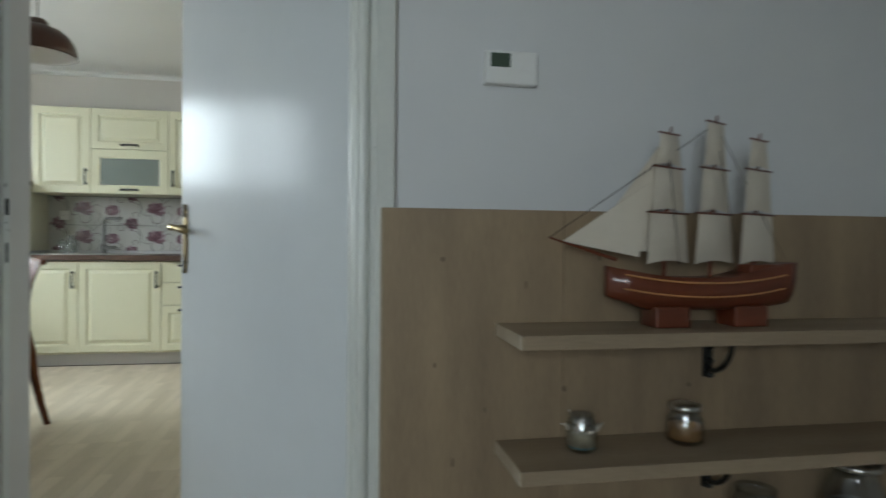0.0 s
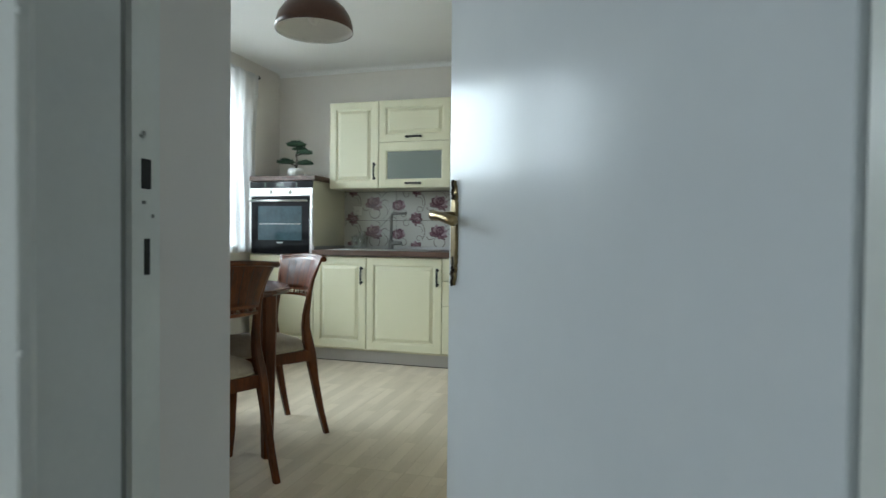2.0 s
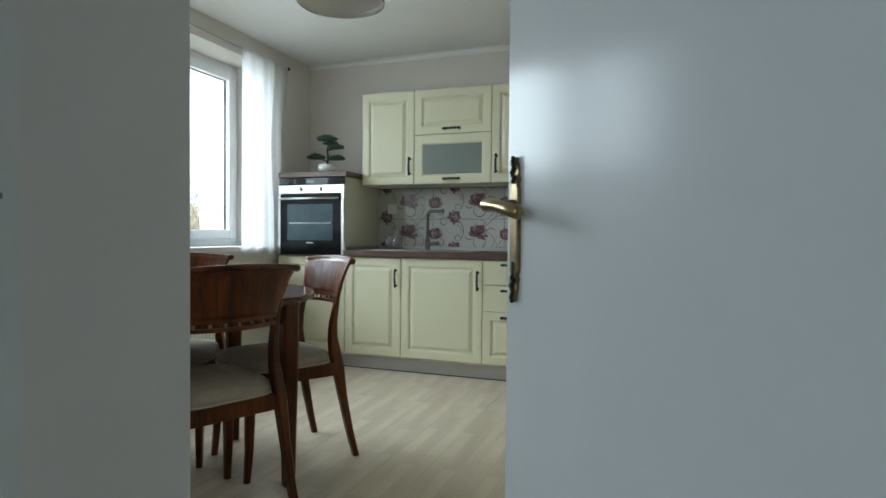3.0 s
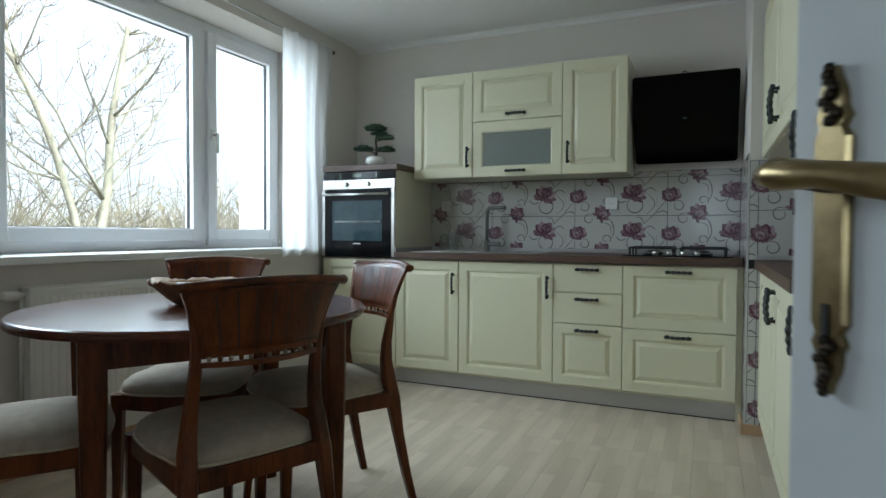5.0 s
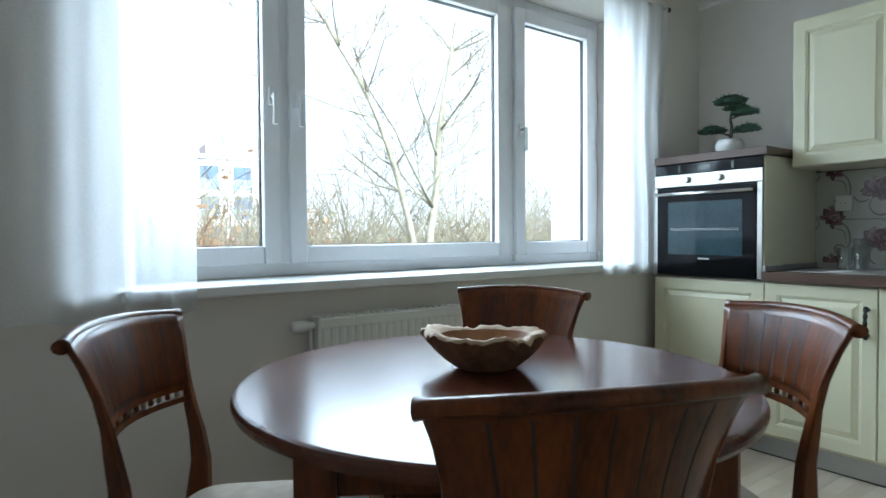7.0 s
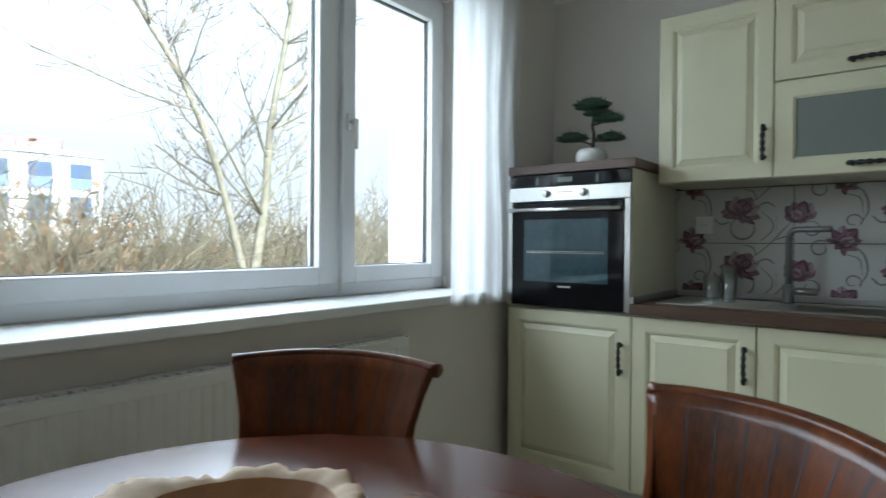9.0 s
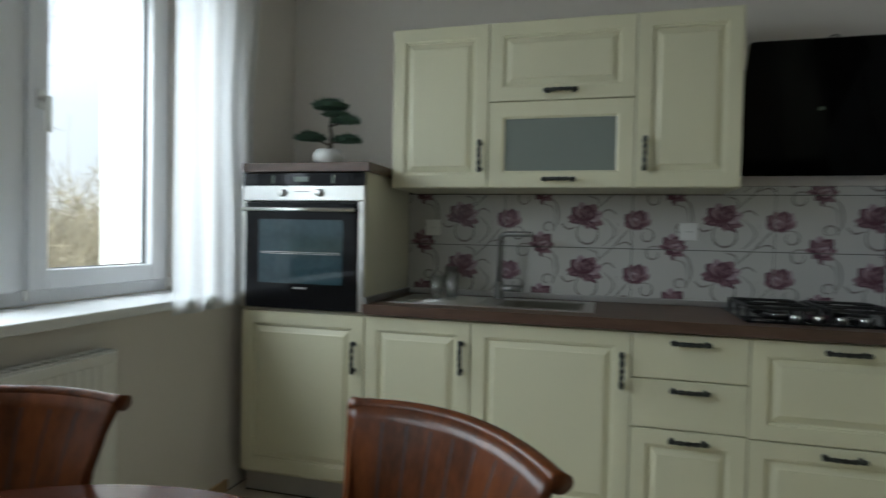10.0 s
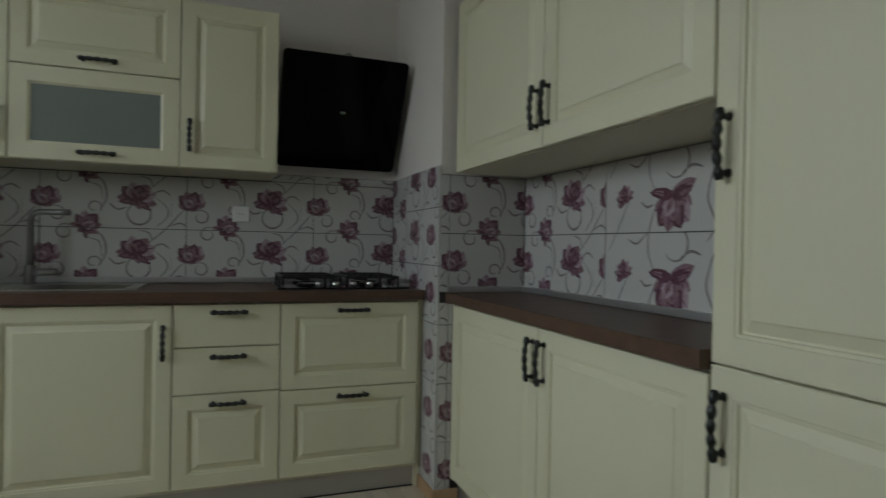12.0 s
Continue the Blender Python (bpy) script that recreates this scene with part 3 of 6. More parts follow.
ST = 0.848
ship = thing("model_ship", "wooden model sailing ship with cream cloth sails", "model ship", pose(0.885, 1.145, ST) @ Matrix.Scale(1.12, 4))
bm = bmesh.new()
n = 26
rings = []
for i in range(n + 1):
    s = i / n
    x = -0.19 + 0.37 * s
    beam = 0.045 * (math.sin(math.pi * min(1, 0.06 + s * 0.72)) ** 0.6) * (1 if s > 0.04 else 0.4)
    top = 0.092 + 0.022 * (2 * s - 1) ** 2 + 0.008 * max(0, min(1, (s - 0.7) * 8))
    keel = 0.030 + 0.045 * max(0, 0.22 - s) * 4 * 0.7 + 0.05 * max(0, s - 0.8)
    ring = []
    for k in range(9):
        a = math.pi * k / 8
        y = -beam * math.cos(a) * (1 if abs(math.cos(a)) > 0.9 else 1.05)
        z = top - (top - keel) * math.sin(a) ** 0.8
        ring.append(bm.verts.new((x, y, z)))
    rings.append(ring)
for a, b in zip(rings, rings[1:]):
    for k in range(8):
        bm.faces.new((a[k], a[k + 1], b[k + 1], b[k]))
    bm.faces.new((a[0], b[0], b[8], a[8]))
bm.faces.new(rings[0])
bm.faces.new(rings[-1])
hull = part("hull", bm, HULL, ship, "red-brown varnished hull", True)
for dz in (0.058, 0.084):
    for sgn in (-1, 1):
        bm = bmesh.new()
        pts = []
        for i in range(1, 14):
            s = i / 14
            beam = 0.045 * (math.sin(math.pi * min(1, 0.06 + s * 0.72)) ** 0.6)
            pts.append((-0.19 + 0.37 * s, sgn * beam * (0.93 if dz < 0.07 else 1.03), dz + 0.02 * (2 * s - 1) ** 2))
        tube(bm, pts, 0.0018, 5)
        part("hull_line", bm, HULLTRIM, hull, "gold line on the hull")
part("deck_house", bm_box(0.09, -0.022, 0.09, 0.15, 0.022, 0.118, bevel=0.004), HULL, hull)
for x in (-0.07, 0.09):
    part("stand", bm_box(x - 0.035, -0.03, 0, x + 0.035, 0.03, 0.04, bevel=0.004), HULL, ship, "wooden cradle under the hull")
bm = bmesh.new()
tube(bm, [(-0.17, 0, 0.125), (-0.30, 0, 0.165)], [0.004, 0.002], 6)
part("bowsprit", bm, HULL, ship)
for mx, mh in ((-0.075, 0.375), (0.02, 0.40), (0.112, 0.37)):
    bm = bmesh.new()
    tube(bm, [(mx, 0, 0.08), (mx + 0.012, 0, mh)], [0.004, 0.002], 6)
    part("mast", bm, HULL, ship, "thin wooden mast")
    lev = [0.118, 0.215, 0.300, mh - 0.012]
    wid = [0.128, 0.098, 0.074, 0.046]
    for j in range(3):
        za, zb, wa, wb = lev[j], lev[j + 1] - 0.004, wid[j], wid[j + 1] + 0.008
        bm = bmesh.new()
        g = []
        for v in [i / 5 for i in range(6)]:
            row = []
            for u in [i / 6 - 0.5 for i in range(7)]:
                w_ = wa + (wb - wa) * v
                belly = 0.010 * math.sin(math.pi * v) * math.cos(math.pi * u)
                row.append(bm.verts.new((mx + 0.006 + u * w_ * 0.92 - 0.4 * belly, -0.006 + u * w_ * 0.45 - belly, za + (zb - za) * v + 0.006 * (1 - v) * math.cos(math.pi * u))))
            g.append(row)
        for r0, r1 in zip(g, g[1:]):
            for k in range(6):
                bm.faces.new((r0[k], r0[k + 1], r1[k + 1], r1[k]))
        part("sail", bm, SAIL, ship, "cream cloth sail", True)
        bm = bmesh.new()
        tube(bm, [(mx + 0.006 - wb * 0.55, -0.006 - wb * 0.27, zb + 0.002), (mx + 0.006 + wb * 0.55, -0.006 + wb * 0.27, zb + 0.002)], 0.002, 5)
        part("yard", bm, HULL, ship)
for a, b, c in (((-0.275, 0, 0.158), (-0.125, 0, 0.130), (-0.088, 0, 0.28)), ((-0.225, 0.006, 0.150), (-0.10, 0.006, 0.14), (-0.075, 0.006, 0.35))):
    bm = bmesh.new()
    prism(bm, [(a[0], a[1]), (b[0], b[1]), (c[0], c[1])], 0, 1)
    for v, p in zip(bm.verts, [Vector(q) + Vector((0, o, 0)) for o in (-0.001, 0.001) for q in (a, b, c)]):
        v.co = p
    part("jib_sail", bm, SAIL, ship, "triangular cream sail")
bm = bmesh.new()
for p, q in (((-0.30, 0, 0.165), (0.03, 0, 0.385)), ((0.03, 0, 0.385), (0.18, 0, 0.13)), ((-0.07, 0, 0.36), (-0.07, 0.045, 0.12)), ((-0.07, 0, 0.36), (-0.07, -0.045, 0.12)), ((0.03, 0, 0.38), (0.05, 0.045, 0.11)), ((0.03, 0, 0.38), (0.05, -0.045, 0.11))):
    tube(bm, [p, q], 0.0008, 4)
part("rigging", bm, BARK, ship)


def jar(x, y, z, r, h, fill, label, lid=False):
    j = thing("jar", label, "jar", pose(x, y, z))
    part("glass_body", lathe(bmesh.new(), [(r * 0.7, 0), (r, 0.006), (r, h * 0.72), (r * 0.74, h * 0.9), (r * 0.78, h), (r * 0.72, h), (r * 0.68, h * 0.9), (r * 0.93, h * 0.7), (r * 0.93, 0.01), (r * 0.5, 0.007)], 20), TUMBLER, j, smooth=True)
    part("filling", lathe(bmesh.new(), [(r * 0.5, 0.009), (r * 0.9, 0.012), (r * 0.9, h * 0.55), (r * 0.4, h * 0.62)], 16), fill, j, smooth=True)
    if lid:
        part("lid", lathe(bmesh.new(), [(r * 0.8, h), (r * 0.84, h + 0.002), (r * 0.84, h + 0.012), (r * 0.3, h + 0.015)], 20), STEEL, j, "metal lid", True)
    return j


jr = jar(0.625, 1.15, 0.594, 0.032, 0.075, SHELLS, "small glass jar of shells on the oak shelf")
part("sand", lathe(bmesh.new(), [(0.015, 0.0075), (0.028, 0.0085), (0.0285, 0.02), (0.01, 0.021)], 16), TEAL, jr)
bm = bmesh.new()
for i in range(8):
    a = i * 0.785
    tube(bm, [(0.03 * math.cos(a), 0.03 * math.sin(a), 0.045), (0.043 * math.cos(a + 0.3), 0.043 * math.sin(a + 0.3), 0.05 + 0.012 * (i % 3))], [0.004, 0.001], 5)
part("shell_garland", bm, SAIL, jr, "pale shells tied round the jar", True)
jar(0.865, 1.16, 0.594, 0.038, 0.072, CANDLE, "orange candle in a glass on the oak shelf", True)
jar(1.03, 1.15, 0.34, 0.055, 0.15, SHELLS, "large clear glass jar on the low oak shelf")
jar(1.26, 1.13, 0.34, 0.06, 0.19, BLACK, "dark jar with a metal lid on the low shelf", True)

th = thing("thermostat", "white wall thermostat with a grey-green display", "thermostat", pose(0.435, DY0 - 0.012, 1.365))
part("housing", bm_box(0, -0.024, 0, 0.118, -0.0005, 0.072, bevel=0.004), PLASTIC, th)
part("display", bm_box(0.012, -0.0248, 0.036, 0.056, -0.0235, 0.066), SCREEN, th, "grey-green display")
part("button", bm_box(0.078, -0.026, 0.03, 0.10, -0.0235, 0.05, bevel=0.001), PLASTIC, th)

# ---------------------------------------------------------------- kitchen run on the north wall
F = 5.15
D = NW - F - 0.002
XS = [-3.0, -2.4, -1.935, -1.312, -0.903, -0.305]
BZ0, BZ1 = 0.113, 0.852
UH = BZ1 - BZ0
cabinet("oven_cabinet", "tall cream cabinet with a panelled door under the oven", pose(XS[0], F, 0), 0.6, D, 0.1, 0.852,
        [("raised", 0, BZ0, 0.6, 0.845 - BZ0, (0.553, 0.55, False))])
cabinet("base_cabinet", "narrow cream base cabinet with a panelled door", pose(XS[1], F, 0), XS[2] - XS[1], D, 0.1, BZ1 - 0.002,
        [("raised", 0, BZ0, XS[2] - XS[1], UH - 0.004, (XS[2] - XS[1] - 0.04, 0.585, False))])
cabinet("sink_cabinet", "wide cream base cabinet with a panelled door", pose(XS[2], F, 0), XS[3] - XS[2], D, 0.1, BZ1 - 0.002,
        [("raised", 0, BZ0, XS[3] - XS[2], UH - 0.004, (XS[3] - XS[2] - 0.036, 0.585, False))])
w = XS[4] - XS[3]
cabinet("drawer_cabinet", "cream three-drawer cabinet with one panelled drawer", pose(XS[3], F, 0), w, D, 0.1, BZ1 - 0.002,
        [("plain", 0, 0.674, w, 0.174, (w / 2, 0.138, True)), ("plain", 0, 0.487, w, 0.187, (w / 2, 0.148, True)), ("raised", 0, BZ0, w, 0.374, (w / 2, 0.335, True))], "drawer cabinet")
w = XS[5] - XS[4]
cabinet("drawer_cabinet", "wide cream cabinet with two panelled drawers below the hob", pose(XS[4], F, 0), w, D, 0.1, BZ1 - 0.002,
        [("raised", 0, 0.481, w, 0.367, (w / 2, 0.330, True)), ("raised", 0, BZ0, w, 0.368, (w / 2, 0.333, True))], "drawer cabinet")
setting("trim_filler", bm_box(XS[5] + 0.001, F + 0.03, 0.0, PX - 0.012, F + 0.05, BZ1 - 0.003), CREAM, "cream filler strip beside the drawers", "filler strip")
pl = thing("plinth", "brushed aluminium plinth under the kitchen units", "plinth")
part("plinth_board", bm_box(-2.999, F + 0.05, 0.002, PX - 0.015, F + 0.066, 0.098), PLINTH, pl)
part("plinth_seal", bm_box(-2.999, F + 0.047, 0.0, PX - 0.015, F + 0.0495, 0.006), BLACK, pl, "black floor seal")

# upper part of the oven tower, with the oven and a walnut top
tower = thing("oven_tower", "cream oven tower body with a walnut top board", "oven cabinet", pose(XS[0], F, 0))
for x0, x1 in ((0.0, 0.016), (0.584, 0.6)):
    part("side_panel", bm_box(x0, 0.002, 0.853, x1, D, 1.458, bevel=0.001), CARCASS, tower)
part("back_panel", bm_box(0.017, D - 0.02, 0.853, 0.583, D, 1.458), CARCASS, tower)
part("top_board", bm_box(-0.012, -0.022, 1.4585, 0.62, D, 1.498, bevel=0.003), WORKTOP, tower, "walnut laminate top board")
oven = thing("oven", "built-in oven with steel controls and black glass door", "oven", pose(XS[0] + 0.003, F, 0.856))
part("cavity_body", bm_box(0.016, 0.02, 0.002, 0.578, 0.5, 0.596), BLACK, oven)
ctl = part("control_panel", bm_box(0.001, -0.012, 0.478, 0.593, 0.019, 0.542, bevel=0.002), STEEL, oven, "brushed steel control panel")
part("display_strip", bm_box(0.001, -0.011, 0.544, 0.593, 0.019, 0.598, bevel=0.002), BLACKGLASS, oven, "black glass display strip")
part("display", bm_box(0.26, -0.0122, 0.560, 0.33, -0.0105, 0.582), SCREEN, oven, "dim clock display")
for x in (0.205, 0.385):
    part("knob", lathe(bmesh.new(), [(0.017, 0.0), (0.0165, 0.014), (0.014, 0.017), (0.003, 0.018)], 24, pose(x, -0.012, 0.511, 90, 0, 0)), STEEL, ctl, "round steel knob", True)
for x in (0.15, 0.44):
    part("symbol_mark", bm_box(x, -0.0125, 0.552, x + 0.012, -0.0105, 0.590), SCREEN, oven)
part("printed_bars", bm_box(0.26, -0.0128, 0.515, 0.335, -0.0118, 0.518), BLACK, ctl)
door = part("door", bm_box(0.028, -0.02, 0.004, 0.566, 0.018, 0.468, bevel=0.002), BLACKGLASS, oven, "black glass oven door")
part("window", bm_box(0.095, -0.0212, 0.115, 0.50, -0.0198, 0.395, bevel=0.0005), OVENGLASS, door, "dark oven window")
for z in (0.245, 0.252):
    bm = bmesh.new()
    tube(bm, [(0.11, -0.0216, z), (0.485, -0.0216, z)], 0.0012, 5)
    part("rack", bm, STEEL, door, "oven rack seen through the glass")
part("logo_bar", bm_box(0.268, -0.0212, 0.092, 0.328, -0.0198, 0.099), STEEL, door)
for x0, x1 in ((0.001, 0.026), (0.568, 0.593)):
    part("side_trim", bm_box(x0, -0.014, 0.004, x1, 0.019, 0.475, bevel=0.001), STEEL, oven, "brushed steel side trim")
bm = bmesh.new()
tube(bm, [(0.03, -0.052, 0.437), (0.564, -0.052, 0.437)], 0.0085, 12)
for x in (0.05, 0.544):
    tube(bm, [(x, -0.016, 0.437), (x, -0.052, 0.437)], 0.007, 8)
part("handle", bm, STEEL, door, "steel bar handle", True)

# worktop with cut-outs kept simple: slab pieces round the sink bowl
WT = 0.897
bx0, bx1, by0, by1 = -1.86, -1.50, 5.27, 5.55
bm = bmesh.new()
y0, y1 = F - 0.028, NW - 0.001
for x0, ya, x1, yb in ((XS[1], y0, PX - 0.022, by0), (XS[1], by1, PX - 0.022, y1), (XS[1], by0, bx0, by1), (bx1, by0, PX - 0.022, by1)):
    box(bm, x0, ya, WT - 0.042, x1, yb, WT)
bmesh.ops.remove_doubles(bm, verts=bm.verts[:], dist=0.0001)
wt = thing("worktop", "dark walnut laminate worktop on the cream cabinets", "worktop")
part("slab", bm, WORKTOP, wt)
bm = bmesh.new()
box(bm, XS[1] + 0.016, NW - 0.024, WT + 0.0005, PX - 0.025, NW - 0.010, WT + 0.028, bevel=0.003)
box(bm, XS[1] + 0.001, F - 0.02, WT + 0.0005, XS[1] + 0.015, NW - 0.010, WT + 0.028, bevel=0.003)
part("upstand", bm, PLINTH, wt, "grey metal upstand strip")

sink = thing("sink", "stainless steel inset sink with drainer", "sink")
bm = bmesh.new()
for x0, ya, x1, yb in ((-2.33, 5.235, bx0, 5.625), (bx0, 5.235, bx1, by0), (bx0, by1, bx1, 5.625), (bx1, 5.235, -1.455, 5.625)):
    box(bm, x0, ya, WT + 0.0005, x1, yb, WT + 0.004)
part("rim", bm, STEEL, sink)
bm = bmesh.new()
vo = [(bx0, by0), (bx1, by0), (bx1, by1), (bx0, by1)]
hi = [bm.verts.new((x, y, WT + 0.003)) for x, y in vo]
lo = [bm.verts.new((x * 0.9 + 0.1 * (bx0 + bx1) / 2, y * 0.9 + 0.1 * (by0 + by1) / 2, WT - 0.15)) for x, y in vo]
for i in range(4):
    bm.faces.new((hi[i], hi[(i + 1) % 4], lo[(i + 1) % 4], lo[i]))
bm.faces.new(lo)
bmesh.ops.bevel(bm, geom=[e for e in bm.edges if any(v in lo for v in e.verts)], offset=0.03, segments=4, affect="EDGES")
bmesh.ops.solidify(bm, geom=bm.faces[:], thickness=0.001)
part("bowl", bm, STEEL, sink, smooth=True)
for i in range(7):
    bm = bmesh.new()
    tube(bm, [(-2.28, 5.275 + i * 0.045, WT + 0.004), (-1.95, 5.275 + i * 0.045, WT + 0.004)], 0.004, 6, 0.4)
    part("drainer_rib", bm, STEEL, sink, smooth=True)
tap = thing("tap", "brushed steel kitchen tap with swivel spout", "tap", pose(-1.90, 5.59, WT + 0.0045))
part("base", lathe(bmesh.new(), [(0.026, 0), (0.026, 0.006), (0.022, 0.009), (0.022, 0.075), (0.016, 0.08)], 20), TAPSTEEL, tap, smooth=True)
bm = bmesh.new()
tube(bm, [(0, 0, 0.07), (0, 0, 0.270), (0.004, -0.002, 0.290), (0.018, -0.007, 0.303), (0.04, -0.015, 0.306), (0.10, -0.04, 0.306), (0.155, -0.062, 0.306)], [0.0125, 0.0125, 0.0125, 0.0125, 0.0125, 0.0125, 0.0135], 14)
part("spout", bm, TAPSTEEL, tap, smooth=True)
bm = bmesh.new()
tube(bm, [(0.012, -0.003, 0.050), (0.05, -0.014, 0.051), (0.105, -0.028, 0.052)], [0.018, 0.016, 0.015], 12)
part("lever", bm, TAPSTEEL, tap, smooth=True)


def tumbler(x, y, h, r):
    g = thing("drinking_glass", "clear drinking glass standing on the sink drainer", "glass", pose(x, y, WT + 0.0085), "glasses on the drainer")
    part("bowl", lathe(bmesh.new(), [(r * 0.75, 0), (r * 0.8, 0.004), (r, h), (r * 0.93, h), (r * 0.74, 0.012), (r * 0.3, 0.010)], 20), TUMBLER, g, smooth=True)


tumbler(-2.16, 5.43, 0.105, 0.036)
tumbler(-2.085, 5.40, 0.15, 0.031)
tumbler(-2.11, 5.50, 0.115, 0.034)

hob = thing("gas_hob", "black glass gas hob with cast iron grates", "hob", pose(-0.915, 5.205, WT))
part("glass_plate", bm_box(0, 0, 0.0005, 0.585, 0.46, 0.008, bevel=0.003), BLACKGLASS, hob)
for cx in (0.15, 0.435):
    for cy in (0.185, 0.36):
        bn = part("burner", lathe(bmesh.new(), [(0.05, 0.008), (0.05, 0.016), (0.036, 0.02), (0.036, 0.027), (0.01, 0.029)], 20, pose(cx, cy, 0)), BLACK, hob, smooth=True)
        part("burner_ring", lathe(bmesh.new(), [(0.042, 0.016), (0.043, 0.019), (0.037, 0.021), (0.03, 0.021)], 20, pose(cx, cy, 0)), STEEL, bn, "steel burner ring", True)
    bm = bmesh.new()
    for cy in (0.10, 0.272, 0.445):
        box(bm, cx - 0.12, cy - 0.006, 0.042, cx + 0.12, cy + 0.006, 0.054, bevel=0.002)
    for dx in (-0.12, 0.12):
        box(bm, cx + dx - 0.005, 0.10, 0.042, cx + dx + 0.006, 0.445, 0.054, bevel=0.002)
        for cy in (0.105, 0.272, 0.44):
            box(bm, cx + dx - 0.005, cy - 0.006, 0.009, cx + dx + 0.006, cy + 0.006, 0.044)
    for cy in (0.185, 0.36):
        box(bm, cx - 0.12, cy - 0.005, 0.043, cx - 0.045, cy + 0.005, 0.056)
        box(bm, cx + 0.045, cy - 0.005, 0.043, cx + 0.12, cy + 0.005, 0.056)
    part("grate", bm, BLACK, hob, "black cast iron pan grate")
for i in range(4):
    part("knob", lathe(bmesh.new(), [(0.016, 0.008), (0.0165, 0.028), (0.013, 0.031), (0.002, 0.032)], 18, pose(0.18 + i * 0.075, 0.045, 0)), STEEL, hob, "steel control knob", True)

# wall units
U = 5.352
UX = [-2.366, -1.922, -1.312, -0.912]
UZ0, UZ1, UM = 1.405, 2.118, 1.776
UD = NW - U - 0.002
cabinet("wall_cabinet", "cream wall cabinet with a panelled door", pose(UX[0], U, 0), UX[1] - UX[0], UD, UZ0, UZ1, [("raised", 0, UZ0, UX[1] - UX[0], UZ1 - UZ0, (UX[1] - UX[0] - 0.036, 0.135, False))], "wall cabinet")
w = UX[2] - UX[1]
cabinet("wall_cabinet", "cream wall cabinet with a frosted glass flap door", pose(UX[1], U, 0), w, UD, UZ0, UZ1,
        [("raised", 0, UM, w, UZ1 - UM, (w / 2, 0.036, True)), ("glass", 0, UZ0, w, UM - UZ0, (w / 2, 0.034, True))], "wall cabinet")
cabinet("wall_cabinet", "cream wall cabinet with a panelled door beside the hood", pose(UX[2], U, 0), UX[3] - UX[2], UD, UZ0, UZ1, [("raised", 0, UZ0, UX[3] - UX[2], UZ1 - UZ0, (0.036, 0.135, False))], "wall cabinet")

# slanted hood
hood = thing("cooker_hood", "slanted black glass cooker hood on the wall", "cooker hood")
hx0, hx1 = -0.893, -0.300
ytop, ybot, ztop, zbot = 5.372, 5.655, 1.972, 1.480
d = Vector((0, ytop - ybot, ztop - zbot)).normalized()
nrm = Vector((0, -d.z, d.y))
lenh = math.hypot(ytop - ybot, ztop - zbot)
bm = bmesh.new()
pts = []
for cx, cz, a0 in ((hx1 - 0.02, 0.02, -90), (hx1 - 0.02, lenh - 0.02, 0), (hx0 + 0.02, lenh - 0.02, 90), (hx0 + 0.02, 0.02, 180)):
    for k in range(5):
        a = radians(a0 + 22.5 * k)
        pts.append((cx + 0.02 * math.cos(a), cz + 0.02 * math.sin(a)))
base = Vector((0, ybot, zbot))
fr = [bm.verts.new(Vector((x, 0, 0)) + base + d * s) for x, s in pts]
bk = [bm.verts.new(Vector((x, 0, 0)) + base + d * s - nrm * 0.012) for x, s in pts]
bm.faces.new(fr)
bm.faces.new(bk)
for i in range(len(pts)):
    j = (i + 1) % len(pts)
    bm.faces.new((fr[i], fr[j], bk[j], bk[i]))
glass_front = part("glass_front", bm, HOODGLASS, hood, "black glass front")
bm = bmesh.new()
prof = [(NW - 0.012, 1.50), (ybot + 0.03, 1.50), (ytop + 0.10, 1.86), (ytop + 0.10, 1.93), (NW - 0.012, 1.93)]
a = [bm.verts.new((hx0 + 0.03, y, z)) for y, z in prof]
b = [bm.verts.new((hx1 - 0.03, y, z)) for y, z in prof]
bm.faces.new(a)
bm.faces.new(b)
for i in range(5):
    bm.faces.new((a[i], a[(i + 1) % 5], b[(i + 1) % 5], b[i]))
part("housing", bm, BLACK, hood)
ctr = base + d * (lenh * 0.52) + nrm * 0.0006
part("touch_panel", bm_box(-0.012, -0.0006, -0.007, 0.012, 0.0006, 0.007), SCREEN, glass_front, "small touch control", at=Matrix.Translation((-0.596, ctr.y, ctr.z)) @ Matrix.Rotation(math.atan2(-d.y, d.z), 4, "X"))
bm = bmesh.new()
pts = [(-0.596 + 0.02 * math.cos(radians(k * 20)), ytop + 0.02, 1.962 + 0.028 * math.sin(radians(k * 20))) for k in range(0, 10)]
tube(bm, pts, 0.003, 6)
part("lift_ring", bm, BLACK, hood)
part("duct", lathe(bmesh.new(), [(0.06, 1.93), (0.06, 1.955)], 20, Matrix.Translation((-0.596, NW - 0.12, 0))), BLACK, hood)

# sockets
for x, z in ((-2.265, 1.234), (-1.053, 1.234)):
    so = thing("wall_socket", "white wall socket set in the flowered tiles", "socket", pose(x, NW - 0.0105, z))
    part("plate", bm_box(-0.04, -0.010, -0.04, 0.04, 0, 0.04, bevel=0.004), PLASTIC, so)
    part("insert", lathe(bmesh.new(), [(0.022, 0.0095), (0.0215, 0.0115), (0.019, 0.0115), (0.018, 0.0105), (0.003, 0.0104)], 20, pose(0, 0, 0, 90, 0, 0)), PLASTIC, so)
    for dx in (-0.0095, 0.0095):
        part("pin_hole", lathe(bmesh.new(), [(0.0026, 0.0095), (0.0026, 0.0112)], 8, pose(dx, 0, 0, 90, 0, 0)), DARKHOLE, so)

